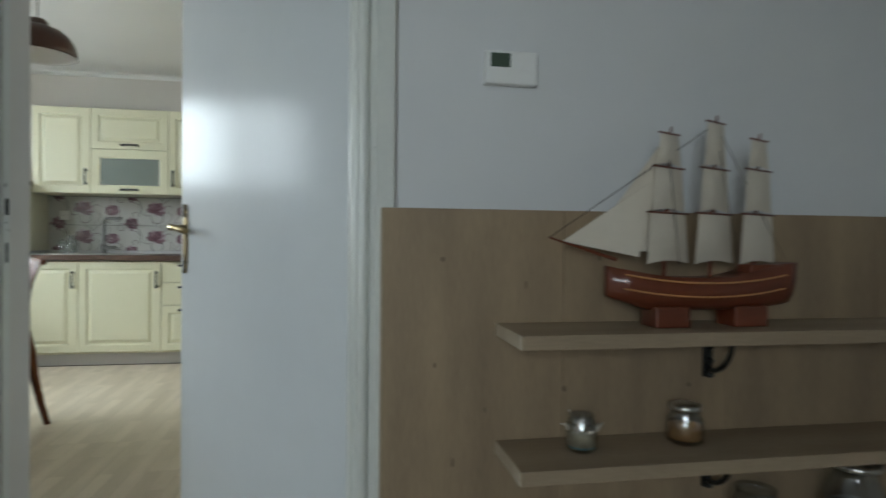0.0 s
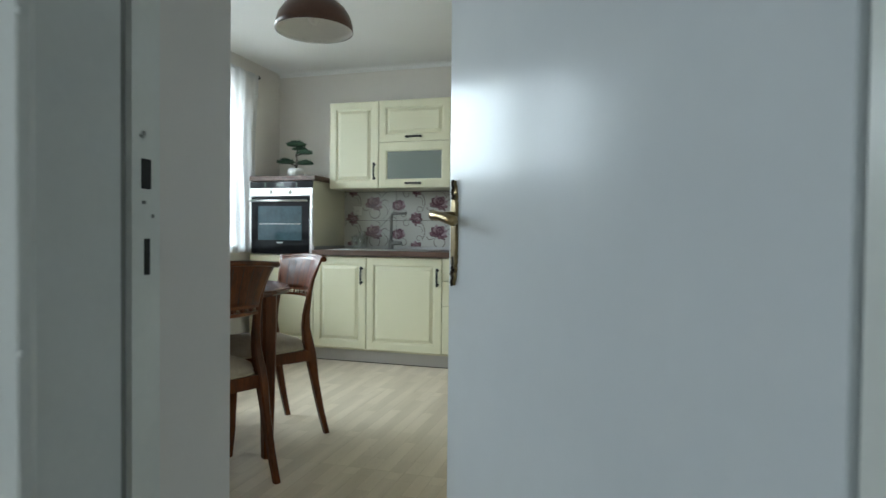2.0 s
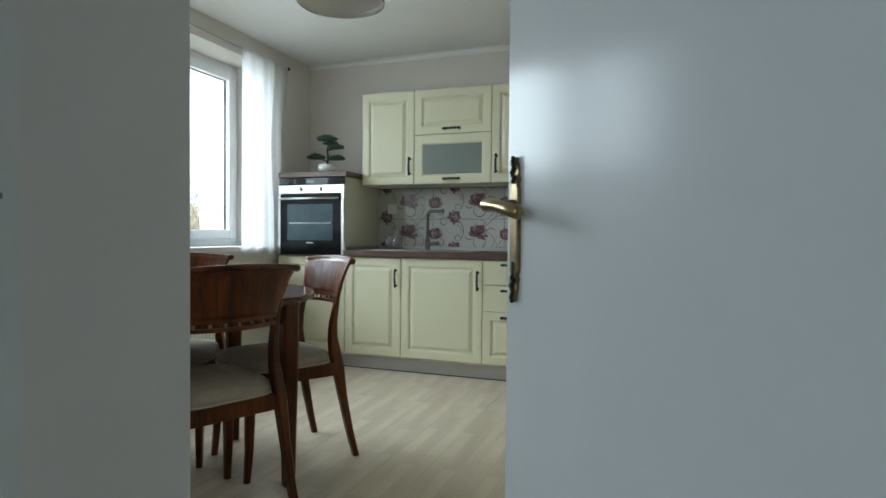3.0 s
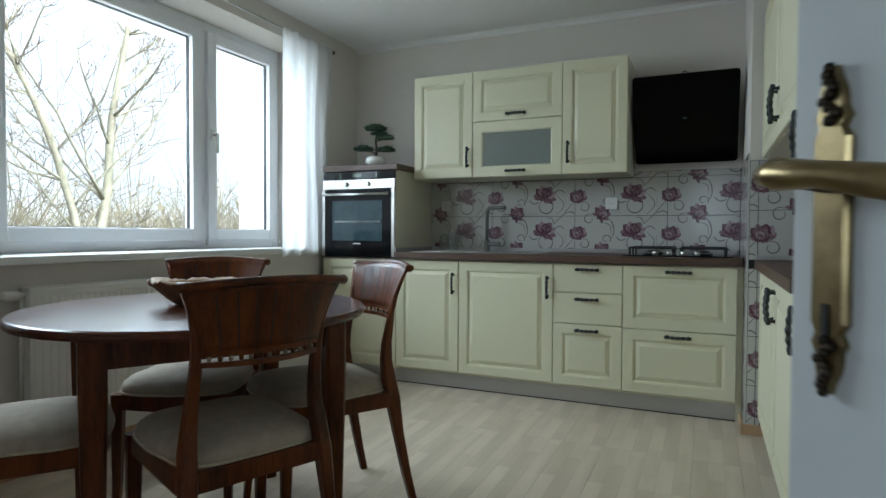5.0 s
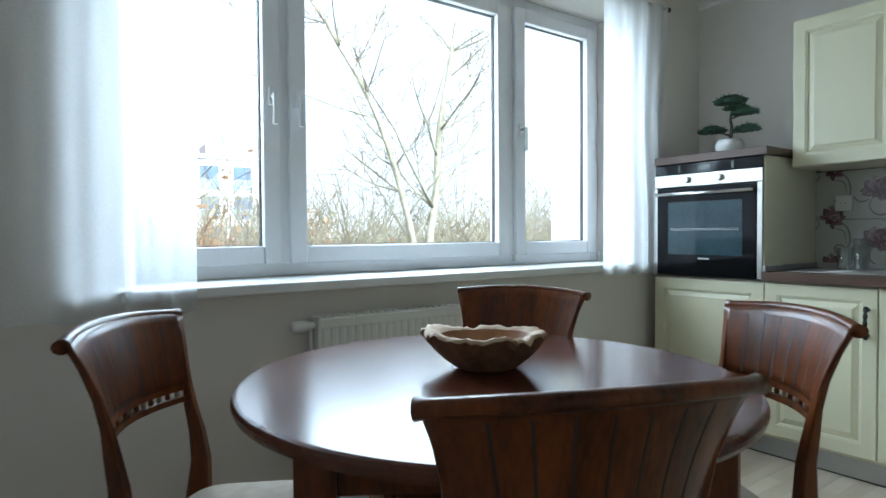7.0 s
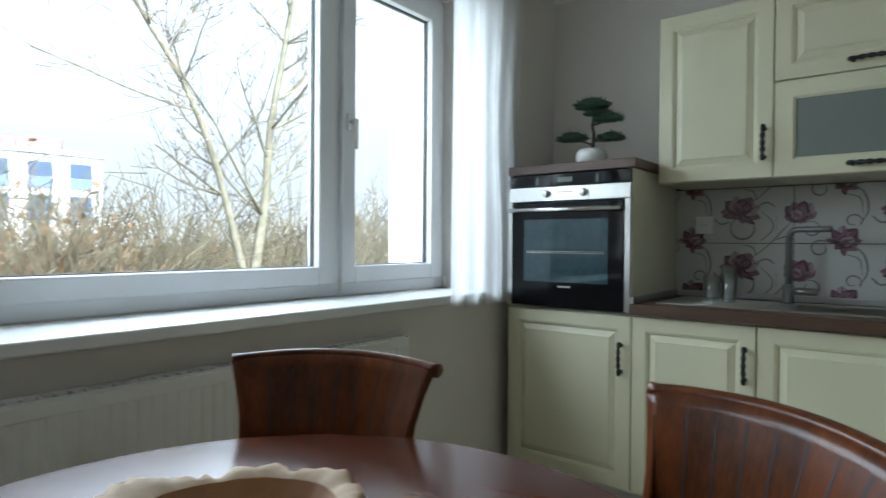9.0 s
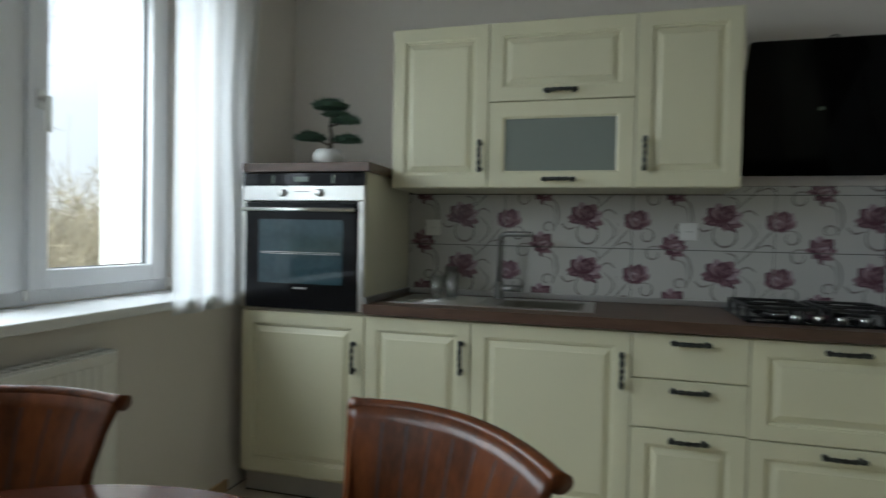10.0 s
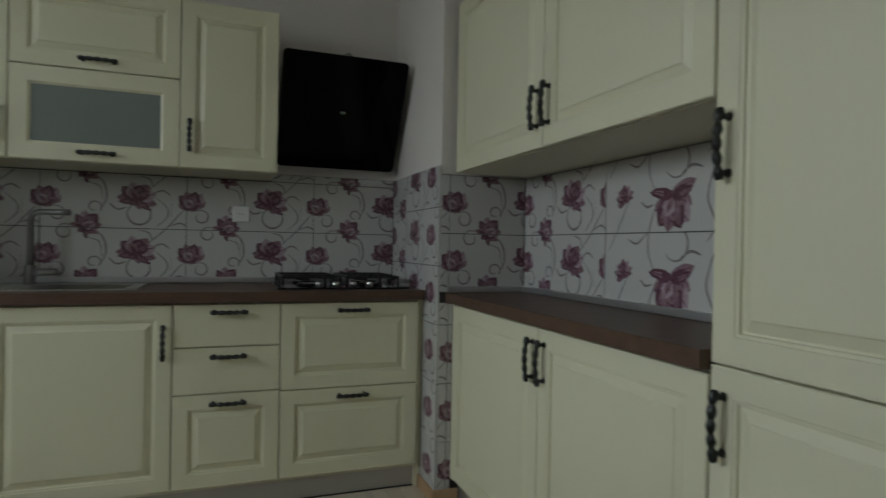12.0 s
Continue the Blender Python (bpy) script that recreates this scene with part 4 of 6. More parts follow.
# ---------------------------------------------------------------- units along the east wall
RX = -0.215
RW = EX - RX - 0.002
rot = lambda y: pose(RX, y, 0, 0, 0, -90)
Y0, YM, Y1, Y2 = 4.955, 4.235, 3.55, 2.95
w1, w2 = Y0 - YM, YM - Y1
wr = Y0 - Y1
cabinet("base_cabinet", "cream two-door base cabinet by the side wall", rot(Y0), wr, RW, 0.1, BZ1 - 0.002,
        [("raised", 0, BZ0, w1, UH - 0.004, (w1 - 0.034, 0.63, False)), ("raised", w1, BZ0, w2, UH - 0.004, (0.034, 0.63, False))])
cabinet("wall_cabinet", "cream two-door wall cabinet above the side worktop", rot(Y0), wr, RW, UZ0, UZ1,
        [("raised", 0, UZ0, w1, UZ1 - UZ0, (w1 - 0.034, 0.125, False)), ("raised", w1, UZ0, w2, UZ1 - UZ0, (0.034, 0.125, False))], "wall cabinet")
cabinet("tall_cabinet", "tall cream fridge cabinet with two panelled doors", rot(Y1 - 0.002), Y1 - Y2, RW, 0.1, UZ1,
        [("raised", 0, BZ0, Y1 - Y2, 0.87 - BZ0, (0.034, 0.64, False)), ("raised", 0, 0.87, Y1 - Y2, UZ1 - 0.87, (0.034, 0.43, False))], "tall cabinet")
wt2 = thing("worktop", "dark walnut laminate worktop along the side wall", "worktop")
part("slab", bm_box(RX - 0.024, Y1 + 0.001, WT - 0.042, EX - 0.001, PY - 0.010, WT, bevel=0.002), WORKTOP, wt2)
bm = bmesh.new()
box(bm, EX - 0.024, Y1 + 0.001, WT + 0.0005, EX - 0.010, PY - 0.025, WT + 0.026, bevel=0.003)
box(bm, RX - 0.02, PY - 0.024, WT + 0.0005, EX - 0.011, PY - 0.010, WT + 0.026, bevel=0.003)
part("upstand", bm, PLINTH, wt2, "grey metal upstand strip")
setting("trim_filler_side", bm_box(RX + 0.012, Y0 + 0.001, 0.10, RX + 0.03, PY - 0.011, 0.852), CREAM, "cream filler strip beside the pillar", "filler strip")
part("plinth_board", bm_box(RX + 0.05, Y2, 0.002, RX + 0.066, PY - 0.012, 0.098), PLINTH, thing("plinth", "brushed aluminium plinth under the side units", "plinth"))
setting("baseboard_pillar", bm_box(PX - 0.024, PY - 0.024, 0.0, RX + 0.045, PY - 0.0105, 0.055, bevel=0.003), TRIM, "beech skirting round the tiled pillar", "skirting")
setting("baseboard_pillar_side", bm_box(PX - 0.024, PY - 0.010, 0.0, PX - 0.0105, F + 0.045, 0.055, bevel=0.003), TRIM, "beech skirting round the tiled pillar", "skirting")
# ---- window
win = thing("window_1", "three-part white plastic window over the radiator", "window")
win["kind"] = "structure"
GX = -3.36
MZ0, MZ1 = 0.962, 2.30
bm = bmesh.new()
for y0, y1, z0, z1 in ((WY0 + 0.002, WY0 + 0.062, 0.925, WZ1 - 0.002), (WY1 - 0.062, WY1 - 0.002, 0.925, WZ1 - 0.002), (WY0 + 0.062, WY1 - 0.062, WZ1 - 0.062, WZ1 - 0.002), (WY0 + 0.062, WY1 - 0.062, 0.925, 0.975),
                       (3.105, 3.150, 0.975, WZ1 - 0.062), (4.335, 4.378, 0.975, WZ1 - 0.062)):
    box(bm, GX - 0.035, y0, z0, GX + 0.032, y1, z1, bevel=0.003)
part("window_frame", bm, PVC, win)
for ya, yb, hside in ((2.555, 3.035, 1), (3.215, 4.260, -1), (4.452, 4.946, -1)):
    sa = 0.072
    bm = bmesh.new()
    for y0, y1, z0, z1 in ((ya - sa, ya, 1.045 - sa, 2.207 + sa), (yb, yb + sa, 1.045 - sa, 2.207 + sa), (ya, yb, 1.045 - sa, 1.045), (ya, yb, 2.207, 2.207 + sa)):
        box(bm, GX - 0.02, y0, z0, GX + 0.052, y1, z1, bevel=0.006)
    sash = part("sash", bm, PVC, win, "white plastic sash")
    bm = bmesh.new()
    t = 0.004
    for y0, y1, z0, z1 in ((ya - 0.001, ya + t, 1.045, 2.207), (yb - t, yb + 0.001, 1.045, 2.207), (ya + t, yb - t, 1.044, 1.045 + t), (ya + t, yb - t, 2.207 - t, 2.208)):
        box(bm, GX - 0.001, y0, z0, GX + 0.02, y1, z1)
    part("gasket", bm, GASKET, sash, "dark glazing gasket")
    part("pane", bm_box(GX - 0.004, ya - 0.004, 1.041, GX + 0.0, yb + 0.004, 2.211), PANE, sash, "clear window pane")
    hyp = yb + 0.036 if hside > 0 else ya - 0.036
    bm = bmesh.new()
    box(bm, GX + 0.052, hyp - 0.014, 1.60, GX + 0.060, hyp + 0.014, 1.67, bevel=0.003)
    tube(bm, [(GX + 0.056, hyp, 1.635), (GX + 0.092, hyp, 1.635)], 0.009, 10)
    box(bm, GX + 0.082, hyp - 0.010, 1.52, GX + 0.098, hyp + 0.010, 1.645, bevel=0.004)
    part("handle", bm, PVC if hside > 0 or ya < 4 else STEEL, sash, "window handle")
for hy_ in (4.356, 5.03):
    part("hinge_cap", lathe(bmesh.new(), [(0.009, 0), (0.009, 0.035), (0.003, 0.038)], 10, pose(GX + 0.062, hy_, 0.945)), STEEL, win)
sill = thing("window_sill", "wide white window sill board over the radiator", "window sill")
part("board", bm_box(GX + 0.034, WY0 - 0.06, 0.886, -3.008, WY1 + 0.06, 0.922, bevel=0.006), SILL, sill)
sill["kind"] = "structure"

# radiator
rad = thing("radiator", "white ribbed panel radiator below the window", "radiator")
ry0, ry1, rz0, rz1, rxf = 3.112, 4.43, 0.19, 0.79, -2.985
bm = bmesh.new()
n = int((ry1 - ry0 - 0.03) / 0.0333)
pts = [(ry0, 0.0)]
for i in range(n):
    y = ry0 + 0.015 + i * 0.0333
    pts += [(y, 0.0), (y + 0.006, 0.003), (y + 0.020, 0.003), (y + 0.026, 0.0)]
pts.append((ry1, 0.0))
lo = [bm.verts.new((rxf - 0.004 + dx, y, rz0 + 0.03)) for y, dx in pts]
hi = [bm.verts.new((rxf - 0.004 + dx, y, rz1 - 0.04)) for y, dx in pts]
for i in range(len(pts) - 1):
    bm.faces.new((lo[i], lo[i + 1], hi[i + 1], hi[i]))
part("front_panel", bm, RADW, rad, "ribbed white front panel")
bm = bmesh.new()
box(bm, rxf - 0.07, ry0 + 0.003, rz0 + 0.002, rxf - 0.008, ry1 - 0.003, rz1 - 0.012)
box(bm, rxf - 0.02, ry0 + 0.002, rz0 + 0.001, rxf, ry1 - 0.002, rz0 + 0.032, bevel=0.004)
box(bm, rxf - 0.02, ry0 + 0.002, rz1 - 0.042, rxf, ry1 - 0.002, rz1 - 0.006, bevel=0.004)
for y in (ry0, ry1 - 0.006):
    box(bm, rxf - 0.074, y, rz0, rxf - 0.002, y + 0.006, rz1)
part("body", bm, RADW, rad)
bm = bmesh.new()
for i in range(40):
    y = ry0 + 0.02 + i * (ry1 - ry0 - 0.04) / 39
    box(bm, rxf - 0.066, y - 0.003, rz1 - 0.010, rxf - 0.012, y + 0.003, rz1 - 0.002)
for x in (rxf - 0.068, rxf - 0.014):
    box(bm, x - 0.003, ry0, rz1 - 0.010, x + 0.003, ry1, rz1)
part("top_grille", bm, RADW, rad, "slotted top grille")
val = part("valve", lathe(bmesh.new(), [(0.012, 0.0), (0.013, 0.02), (0.02, 0.025), (0.022, 0.05), (0.021, 0.078), (0.012, 0.086), (0.002, 0.087)], 18, pose(rxf - 0.035, ry0 - 0.002, rz1 - 0.03, 90, 0, 0)), RADW, rad, "white thermostat valve head", True)
bm = bmesh.new()
tube(bm, [(rxf - 0.035, ry0 - 0.012, rz1 - 0.03), (rxf - 0.036, ry0 - 0.014, rz1 - 0.10), (rxf - 0.05, ry0 - 0.014, 0.02)], 0.008, 8)
part("pipe", bm, RADW, rad, smooth=True)
for y in (3.3, 4.2):
    part("wall_bracket", bm_box(WW + 0.001, y, 0.3, rxf - 0.069, y + 0.03, 0.7), RADW, rad)
setting("baseboard", bm_box(WW + 0.0005, 1.72, 0, WW + 0.016, F - 0.003, 0.06, bevel=0.003), TRIM, "beech skirting along the window wall", "skirting")
setting("baseboard_south", bm_box(-3.05, DYL + 0.001, 0, -0.676, DYL + 0.016, 0.06, bevel=0.003), TRIM, "beech skirting along the kitchen wall", "skirting")


# curtains and rod
rod = thing("curtain_rod", "thin metal curtain rod above the window", "curtain rod")
RXX, RZ = -3.0, 2.354
bm = bmesh.new()
tube(bm, [(RXX, 1.78, RZ), (RXX, 5.27, RZ)], 0.007, 8)
part("rod_bar", bm, STEEL, rod, smooth=True)
for y in (1.77, 5.28):
    part("finial", lathe(bmesh.new(), [(0.004, -0.014), (0.014, -0.006), (0.014, 0.006), (0.004, 0.014)], 12, pose(RXX, y, RZ, 90, 0, 0)), IRON, rod, "dark round end knob", True)
for y in (2.2, 3.65, 5.2):
    bm = bmesh.new()
    tube(bm, [(WW + 0.001, y, RZ + 0.01), (RXX, y, RZ + 0.002)], 0.005, 6)
    part("rod_bracket", bm, STEEL, rod)


def curtain(name, label, y0, y1, z0, folds, depth, material, x, seed, pinch=0.0):
    cu = thing(name, label, "curtain")
    bm = bmesh.new()
    rnd = random.Random(seed)
    ph = [rnd.uniform(0, 6.28) for _ in range(4)]
    nu, nv = folds * 14, 26
    g = []
    for j in range(nv + 1):
        v = j / nv
        row = []
        for i in range(nu + 1):
            u = i / nu
            amp = depth * (0.55 + 0.45 * v) * (0.8 + 0.4 * math.sin(3.1 * u + ph[0]))
            wob = math.sin(2 * math.pi * folds * u + 0.8 * math.sin(2 * math.pi * u + ph[1]) + 0.35 * math.sin(5 * v + ph[2])) + 0.35 * math.sin(4 * math.pi * folds * u + ph[3])
            mid = 1 - pinch * math.sin(math.pi * min(1, v * 1.15)) ** 2
            yy = y0 + (y1 - y0) * u * mid
            zz = RZ + 0.012 - (RZ + 0.012 - z0) * v + (0.006 * math.sin(2 * math.pi * folds * u + ph[1]) if j == nv else 0)
            row.append(bm.verts.new((x + amp * wob, yy, zz)))
        g.append(row)
    for a, b in zip(g, g[1:]):
        for i in range(nu):
            bm.faces.new((a[i], a[i + 1], b[i + 1], b[i]))
    part("cloth", bm, material, cu, smooth=True)
    return cu


curtain("curtain", "white sheer curtain gathered beside the window", 4.70, 5.262, 0.868, 4, 0.014, SHEER, -2.992, 2, 0.09)
curtain("curtain", "white sheer curtain gathered at the far window side", 1.80, 2.53, 0.842, 4, 0.012, SHEER, -2.998, 5)
curtain("curtain", "thin single layer of white sheer curtain", 2.50, 2.705, 0.842, 2, 0.008, SHEER2, -3.0, 9)

# bonsai on the tower
bon = thing("bonsai", "small artificial bonsai in a round white pot", "plant", pose(-2.655, 5.305, 1.4985) @ Matrix.Diagonal((1.08, 1.08, 1.13, 1)))
part("pot", lathe(bmesh.new(), [(0.035, 0), (0.05, 0.006), (0.066, 0.03), (0.064, 0.05), (0.05, 0.068), (0.046, 0.068), (0.044, 0.06), (0.01, 0.058)], 28), CERAMIC, bon, "round white ceramic pot", True)
bm = bmesh.new()
tube(bm, [(0.0, 0, 0.055), (0.008, 0, 0.09), (0.012, -0.004, 0.13), (0.002, 0, 0.165), (0.012, 0, 0.20), (0.006, 0, 0.235)], [0.011, 0.0085, 0.007, 0.006, 0.005, 0.003], 8)
tube(bm, [(0.008, 0, 0.085), (-0.03, -0.004, 0.10), (-0.075, 0, 0.112)], [0.006, 0.004, 0.003], 6)
tube(bm, [(0.012, 0, 0.10), (0.05, -0.006, 0.098), (0.075, 0, 0.10)], [0.005, 0.004, 0.003], 6)
tube(bm, [(0.004, 0, 0.165), (0.05, 0.004, 0.175), (0.08, 0, 0.178)], [0.005, 0.004, 0.003], 6)
part("trunk", bm, BARK, bon, "dark bent trunk", True)
random.seed(21)
for cx, cy, cz, a, b in ((-0.088, 0, 0.118, 0.06, 0.028), (0.085, 0, 0.105, 0.055, 0.026), (0.075, 0.0, 0.182, 0.058, 0.024), (0.0, 0.0, 0.245, 0.075, 0.03), (0.02, 0.02, 0.215, 0.05, 0.02)):
    a, b = a * 1.18, b * 1.2
    bm = bmesh.new()
    for k in range(230):
        p = Vector((random.gauss(0, 1), random.gauss(0, 1), random.gauss(0, 1))).normalized() * random.uniform(0.5, 1.0)
        p = Vector((p.x * a, p.y * a * 0.75, abs(p.z) * b - 0.006 if p.z > -0.4 else p.z * b * 0.4))
        dirv = (p + Vector((0, 0, 0.02))).normalized()
        s = dirv.cross(Vector((0.3, 0.5, 0.8))).normalized() * 0.0035
        q = p + dirv * random.uniform(0.010, 0.018)
        c0 = Vector((cx, cy, cz))
        s2 = dirv.cross(s)
        vs = [bm.verts.new(c0 + p + s), bm.verts.new(c0 + p - s * 0.5 + s2), bm.verts.new(c0 + p - s * 0.5 - s2), bm.verts.new(c0 + q)]
        for f in ((0, 1, 3), (1, 2, 3), (2, 0, 3), (0, 2, 1)):
            bm.faces.new([vs[i] for i in f])
    lathe(bm, [(0.002, -0.4 * b), (a * 0.8, -0.2 * b), (a * 0.85, 0.25 * b), (a * 0.4, 0.75 * b), (0.002, 0.85 * b)], 14, Matrix.Translation((cx, cy, cz)), (1, 0.75))
    part("foliage_pad", bm, NEEDLE, bon, "dense dark green needle pad")

# pendant lamp
LX, LY, LZ = -1.358, 3.247, 1.932
lamp = thing("pendant_lamp", "brown dome pendant lamp with white lining", "lamp", pose(LX, LY, LZ))
R = 0.172
out = [(R, 0.0), (R * 0.99, 0.03), (R * 0.93, 0.065), (R * 0.80, 0.10), (R * 0.60, 0.128), (R * 0.36, 0.145), (R * 0.30, 0.15), (R * 0.28, 0.165), (R * 0.20, 0.18), (0.008, 0.185)]
part("shade", lathe(bmesh.new(), [(r * 0.988, z - (0.002 if z else 0)) for r, z in out[6::-1]] + out, 40), SHADE, lamp, "dark brown enamel shade", True)
bm = bmesh.new()
inn = [(r * 0.965, z - 0.006 if i else z - 0.001) for i, (r, z) in enumerate(out[:7])]
seg = 40
rings = [[bm.verts.new((r * math.cos(2 * math.pi * i / seg), r * math.sin(2 * math.pi * i / seg), z - (0.0 if k else 0.002))) for i in range(seg)] for k, (r, z) in enumerate([(R * 0.985, 0.004)] + inn)]
for a, b in zip(rings, rings[1:]):
    for i in range(seg):
        bm.faces.new((a[i], a[(i + 1) % seg], b[(i + 1) % seg], b[i]))
bm.faces.new(rings[-1])
part("lining", bm, SHADEIN, lamp, "white inner lining", True)
part("cord", lathe(bmesh.new(), [(0.003, 0.18), (0.003, CZ - LZ - 0.02)], 8), BLACK, lamp, "thin dark cord")
part("canopy", lathe(bmesh.new(), [(0.045, CZ - LZ - 0.001), (0.042, CZ - LZ - 0.02), (0.006, CZ - LZ - 0.03)], 20), SHADE, lamp, smooth=True)
part("bulb", lathe(bmesh.new(), [(0.012, 0.13), (0.014, 0.10), (0.028, 0.07), (0.028, 0.05), (0.016, 0.032), (0.002, 0.028)], 16), SHADEIN, lamp, "unlit white bulb", True)

# ---------------------------------------------------------------- dining table and chairs
TX, TY, TZ, TR = -2.02, 3.088, 0.775, 0.549
tab = thing("dining_table", "round dark mahogany dining table with four legs", "table", pose(TX, TY, 0, 0, 0, 12.5))
LR = 0.475
part("tabletop", lathe(bmesh.new(), [(TR - 0.02, TZ - 0.03), (TR - 0.004, TZ - 0.027), (TR, TZ - 0.018), (TR, TZ - 0.010), (TR - 0.005, TZ - 0.003), (TR - 0.012, TZ)], 96), TOPWOOD, tab, "polished mahogany top")
for k in range(4):
    a = radians(90 * k)
    bm = bmesh.new()
    sweep(bm, [(0, 0, TZ - 0.031), (0, 0, 0.60), (0, 0, 0.0)], [0.034, 0.034, 0.022], [0.034, 0.034, 0.022])
    part("leg", bm, WOOD, tab, at=Matrix.Rotation(a, 4, "Z") @ Matrix.Translation((LR, 0, 0)) @ Matrix.Rotation(radians(45), 4, "Z"))
    bm = bmesh.new()
    half = LR * math.sin(radians(45)) - 0.03
    box(bm, LR * math.cos(radians(45)) - 0.012, -half, TZ - 0.115, LR * math.cos(radians(45)) + 0.010, half, TZ - 0.0305, bevel=0.002)
    part("apron", bm, WOOD, tab, at=Matrix.Rotation(a + radians(45), 4, "Z"))
for k in (0, 1):
    part("runner", bm_box(-TR + 0.07, -0.10 + 0.17 * k, TZ - 0.046, TR - 0.07, -0.07 + 0.17 * k, TZ - 0.0305), WOOD, tab, "extension runner under the top")


def back_point(u, v):
    """Backrest surface: u from -1 to 1 across, v from 0 at its foot to 1 at its top."""
    z = 0.700 + 0.200 * v + 0.012 * v * (1 - u * u)
    v = max(v, 0.0)
    hw = 0.166 + 0.05 * v ** 1.8
    y = -0.205 - 0.045 * v ** 1.5 - 0.05 * (1 - u * u)
    return Vector((u * hw, y, z))


def sheet(bm, us, vs_, t, off=0.0):
    """A curved board following the backrest over ranges of u and v, t thick."""
    fr, bk = [], []
    for v in vs_:
        fr.append([bm.verts.new(back_point(u, v) + Vector((0, t / 2 + off, 0))) for u in us])
        bk.append([bm.verts.new(back_point(u, v) - Vector((0, t / 2 - off, 0))) for u in us])
    nu, nv = len(us), len(vs_)
    for j in range(nv - 1):
        for i in range(nu - 1):
            bm.faces.new((fr[j][i], fr[j][i + 1], fr[j + 1][i + 1], fr[j + 1][i]))
            bm.faces.new((bk[j][i], bk[j + 1][i], bk[j + 1][i + 1], bk[j][i + 1]))
    for i in range(nu - 1):
        bm.faces.new((fr[0][i], bk[0][i], bk[0][i + 1], fr[0][i + 1]))
        bm.faces.new((fr[-1][i], fr[-1][i + 1], bk[-1][i + 1], bk[-1][i]))
    for j in range(nv - 1):
        bm.faces.new((fr[j][0], fr[j + 1][0], bk[j + 1][0], bk[j][0]))
        bm.faces.new((fr[j][-1], bk[j][-1], bk[j + 1][-1], fr[j + 1][-1]))
    return bm


def chair():
    ch = thing("dining_chair", "dark mahogany dining chair with beige upholstered seat", "chair", group="chairs round the table")
    steps = [i / 8 for i in range(9)]
    nsl = 8
    back = part("backrest", sheet(bmesh.new(), [-1.02 + 2.04 * i / 24 for i in range(25)], [0.16 + 0.82 * s for s in steps], 0.013), WOOD, ch, "curved mahogany backrest", True)
    for k in range(1, nsl):
        u = -0.94 + 1.88 * k / nsl
        bm = bmesh.new()
        sheet(bm, [u - 0.010, u + 0.010], [0.19 + 0.68 * s for s in steps], 0.0140, 0.0)
        part("groove", bm, GROOVE, back, "dark groove between back slats")
    # rolled top rail
    bm = bmesh.new()
    pts, rad_ = [], []
    for i in range(33):
        u = -1.04 + 2.08 * i / 32
        p = back_point(u, 0.965)
        pts.append(p + Vector((0, -0.009, 0.002)))
        rad_.append(0.0135 if abs(u) < 1.0 else 0.0165)
    tube(bm, pts, rad_, 10, 0.85)
    part("top_rail", bm, WOOD, ch, "rolled mahogany top rail", True)
    # pierced band
    bm = bmesh.new()
    us = [-0.97 + 1.94 * i / 20 for i in range(21)]
    sheet(bm, us, [0.105, 0.165], 0.014)
    sheet(bm, us, [-0.03, 0.032], 0.016)
    part("lower_rail", bm, WOOD, ch)
    for k in range(13):
        u = -0.84 + 1.68 * k / 12
        bm = bmesh.new()
        c = back_point(u, 0.0685)
        lathe(bm, [(0.001, -0.0078), (0.0045, -0.006), (0.0066, 0), (0.0045, 0.006), (0.001, 0.0078)], 8, Matrix.Translation(c))
        part("bead", bm, BEAD if k % 2 == 0 else WOOD, ch, "pale turned bead" if k % 2 == 0 else "")
    for s in (-1, 1):
        bm = bmesh.new()
        path, ws, ds = [], [], []
        for x, y, z, w_, d_ in ((0.205, -0.285, 0.0, 0.013, 0.014), (0.198, -0.255, 0.12, 0.014, 0.016), (0.192, -0.222, 0.28, 0.016, 0.019), (0.186, -0.200, 0.42, 0.020, 0.026), (0.182, -0.188, 0.48, 0.0195, 0.025), (0.174, -0.180, 0.55, 0.0165, 0.020), (0.168, -0.186, 0.62, 0.0145, 0.016),
                                (0.165, -0.200, 0.685, 0.014, 0.012), (0.167, -0.207, 0.73, 0.011, 0.009), (0.176, -0.219, 0.79, 0.008, 0.007), (0.196, -0.238, 0.86, 0.006, 0.005)):
            path.append((s * x, y, z))
            ws.append(w_)
            ds.append(d_)
        sweep(bm, path, ws, ds)
        part("back_post", bm, WOOD, ch, "curved mahogany back post")
        bm = bmesh.new()
        sweep(bm, [(s * 0.195, 0.205, 0.44), (s * 0.196, 0.208, 0.30), (s * 0.197, 0.212, 0.12), (s * 0.199, 0.222, 0.0)], [0.021, 0.019, 0.015, 0.012], [0.021, 0.019, 0.015, 0.012])
        part("front_leg", bm, WOOD, ch)
        part("side_rail", bm_box(s * 0.196 - 0.012, -0.185, 0.385, s * 0.196 + 0.012, 0.19, 0.44, bevel=0.003), WOOD, ch)
    bm = bmesh.new()
    pts = [(-0.18 + 0.36 * i / 12, 0.205 + 0.028 * math.sin(math.pi * i / 12), 0.412) for i in range(13)]
    rings = [[bm.verts.new((x, y + dy, z + dz)) for dy, dz in ((-0.012, -0.027), (0.012, -0.027), (0.012, 0.027), (-0.012, 0.027))] for x, y, z in pts]
    for a, b in zip(rings, rings[1:]):
        for k in range(4):
            bm.faces.new((a[k], a[(k + 1) % 4], b[(k + 1) % 4], b[k]))
    bm.faces.new(rings[0])
    bm.faces.new(rings[-1])
    part("front_rail", bm, WOOD, ch, "bowed front seat rail")
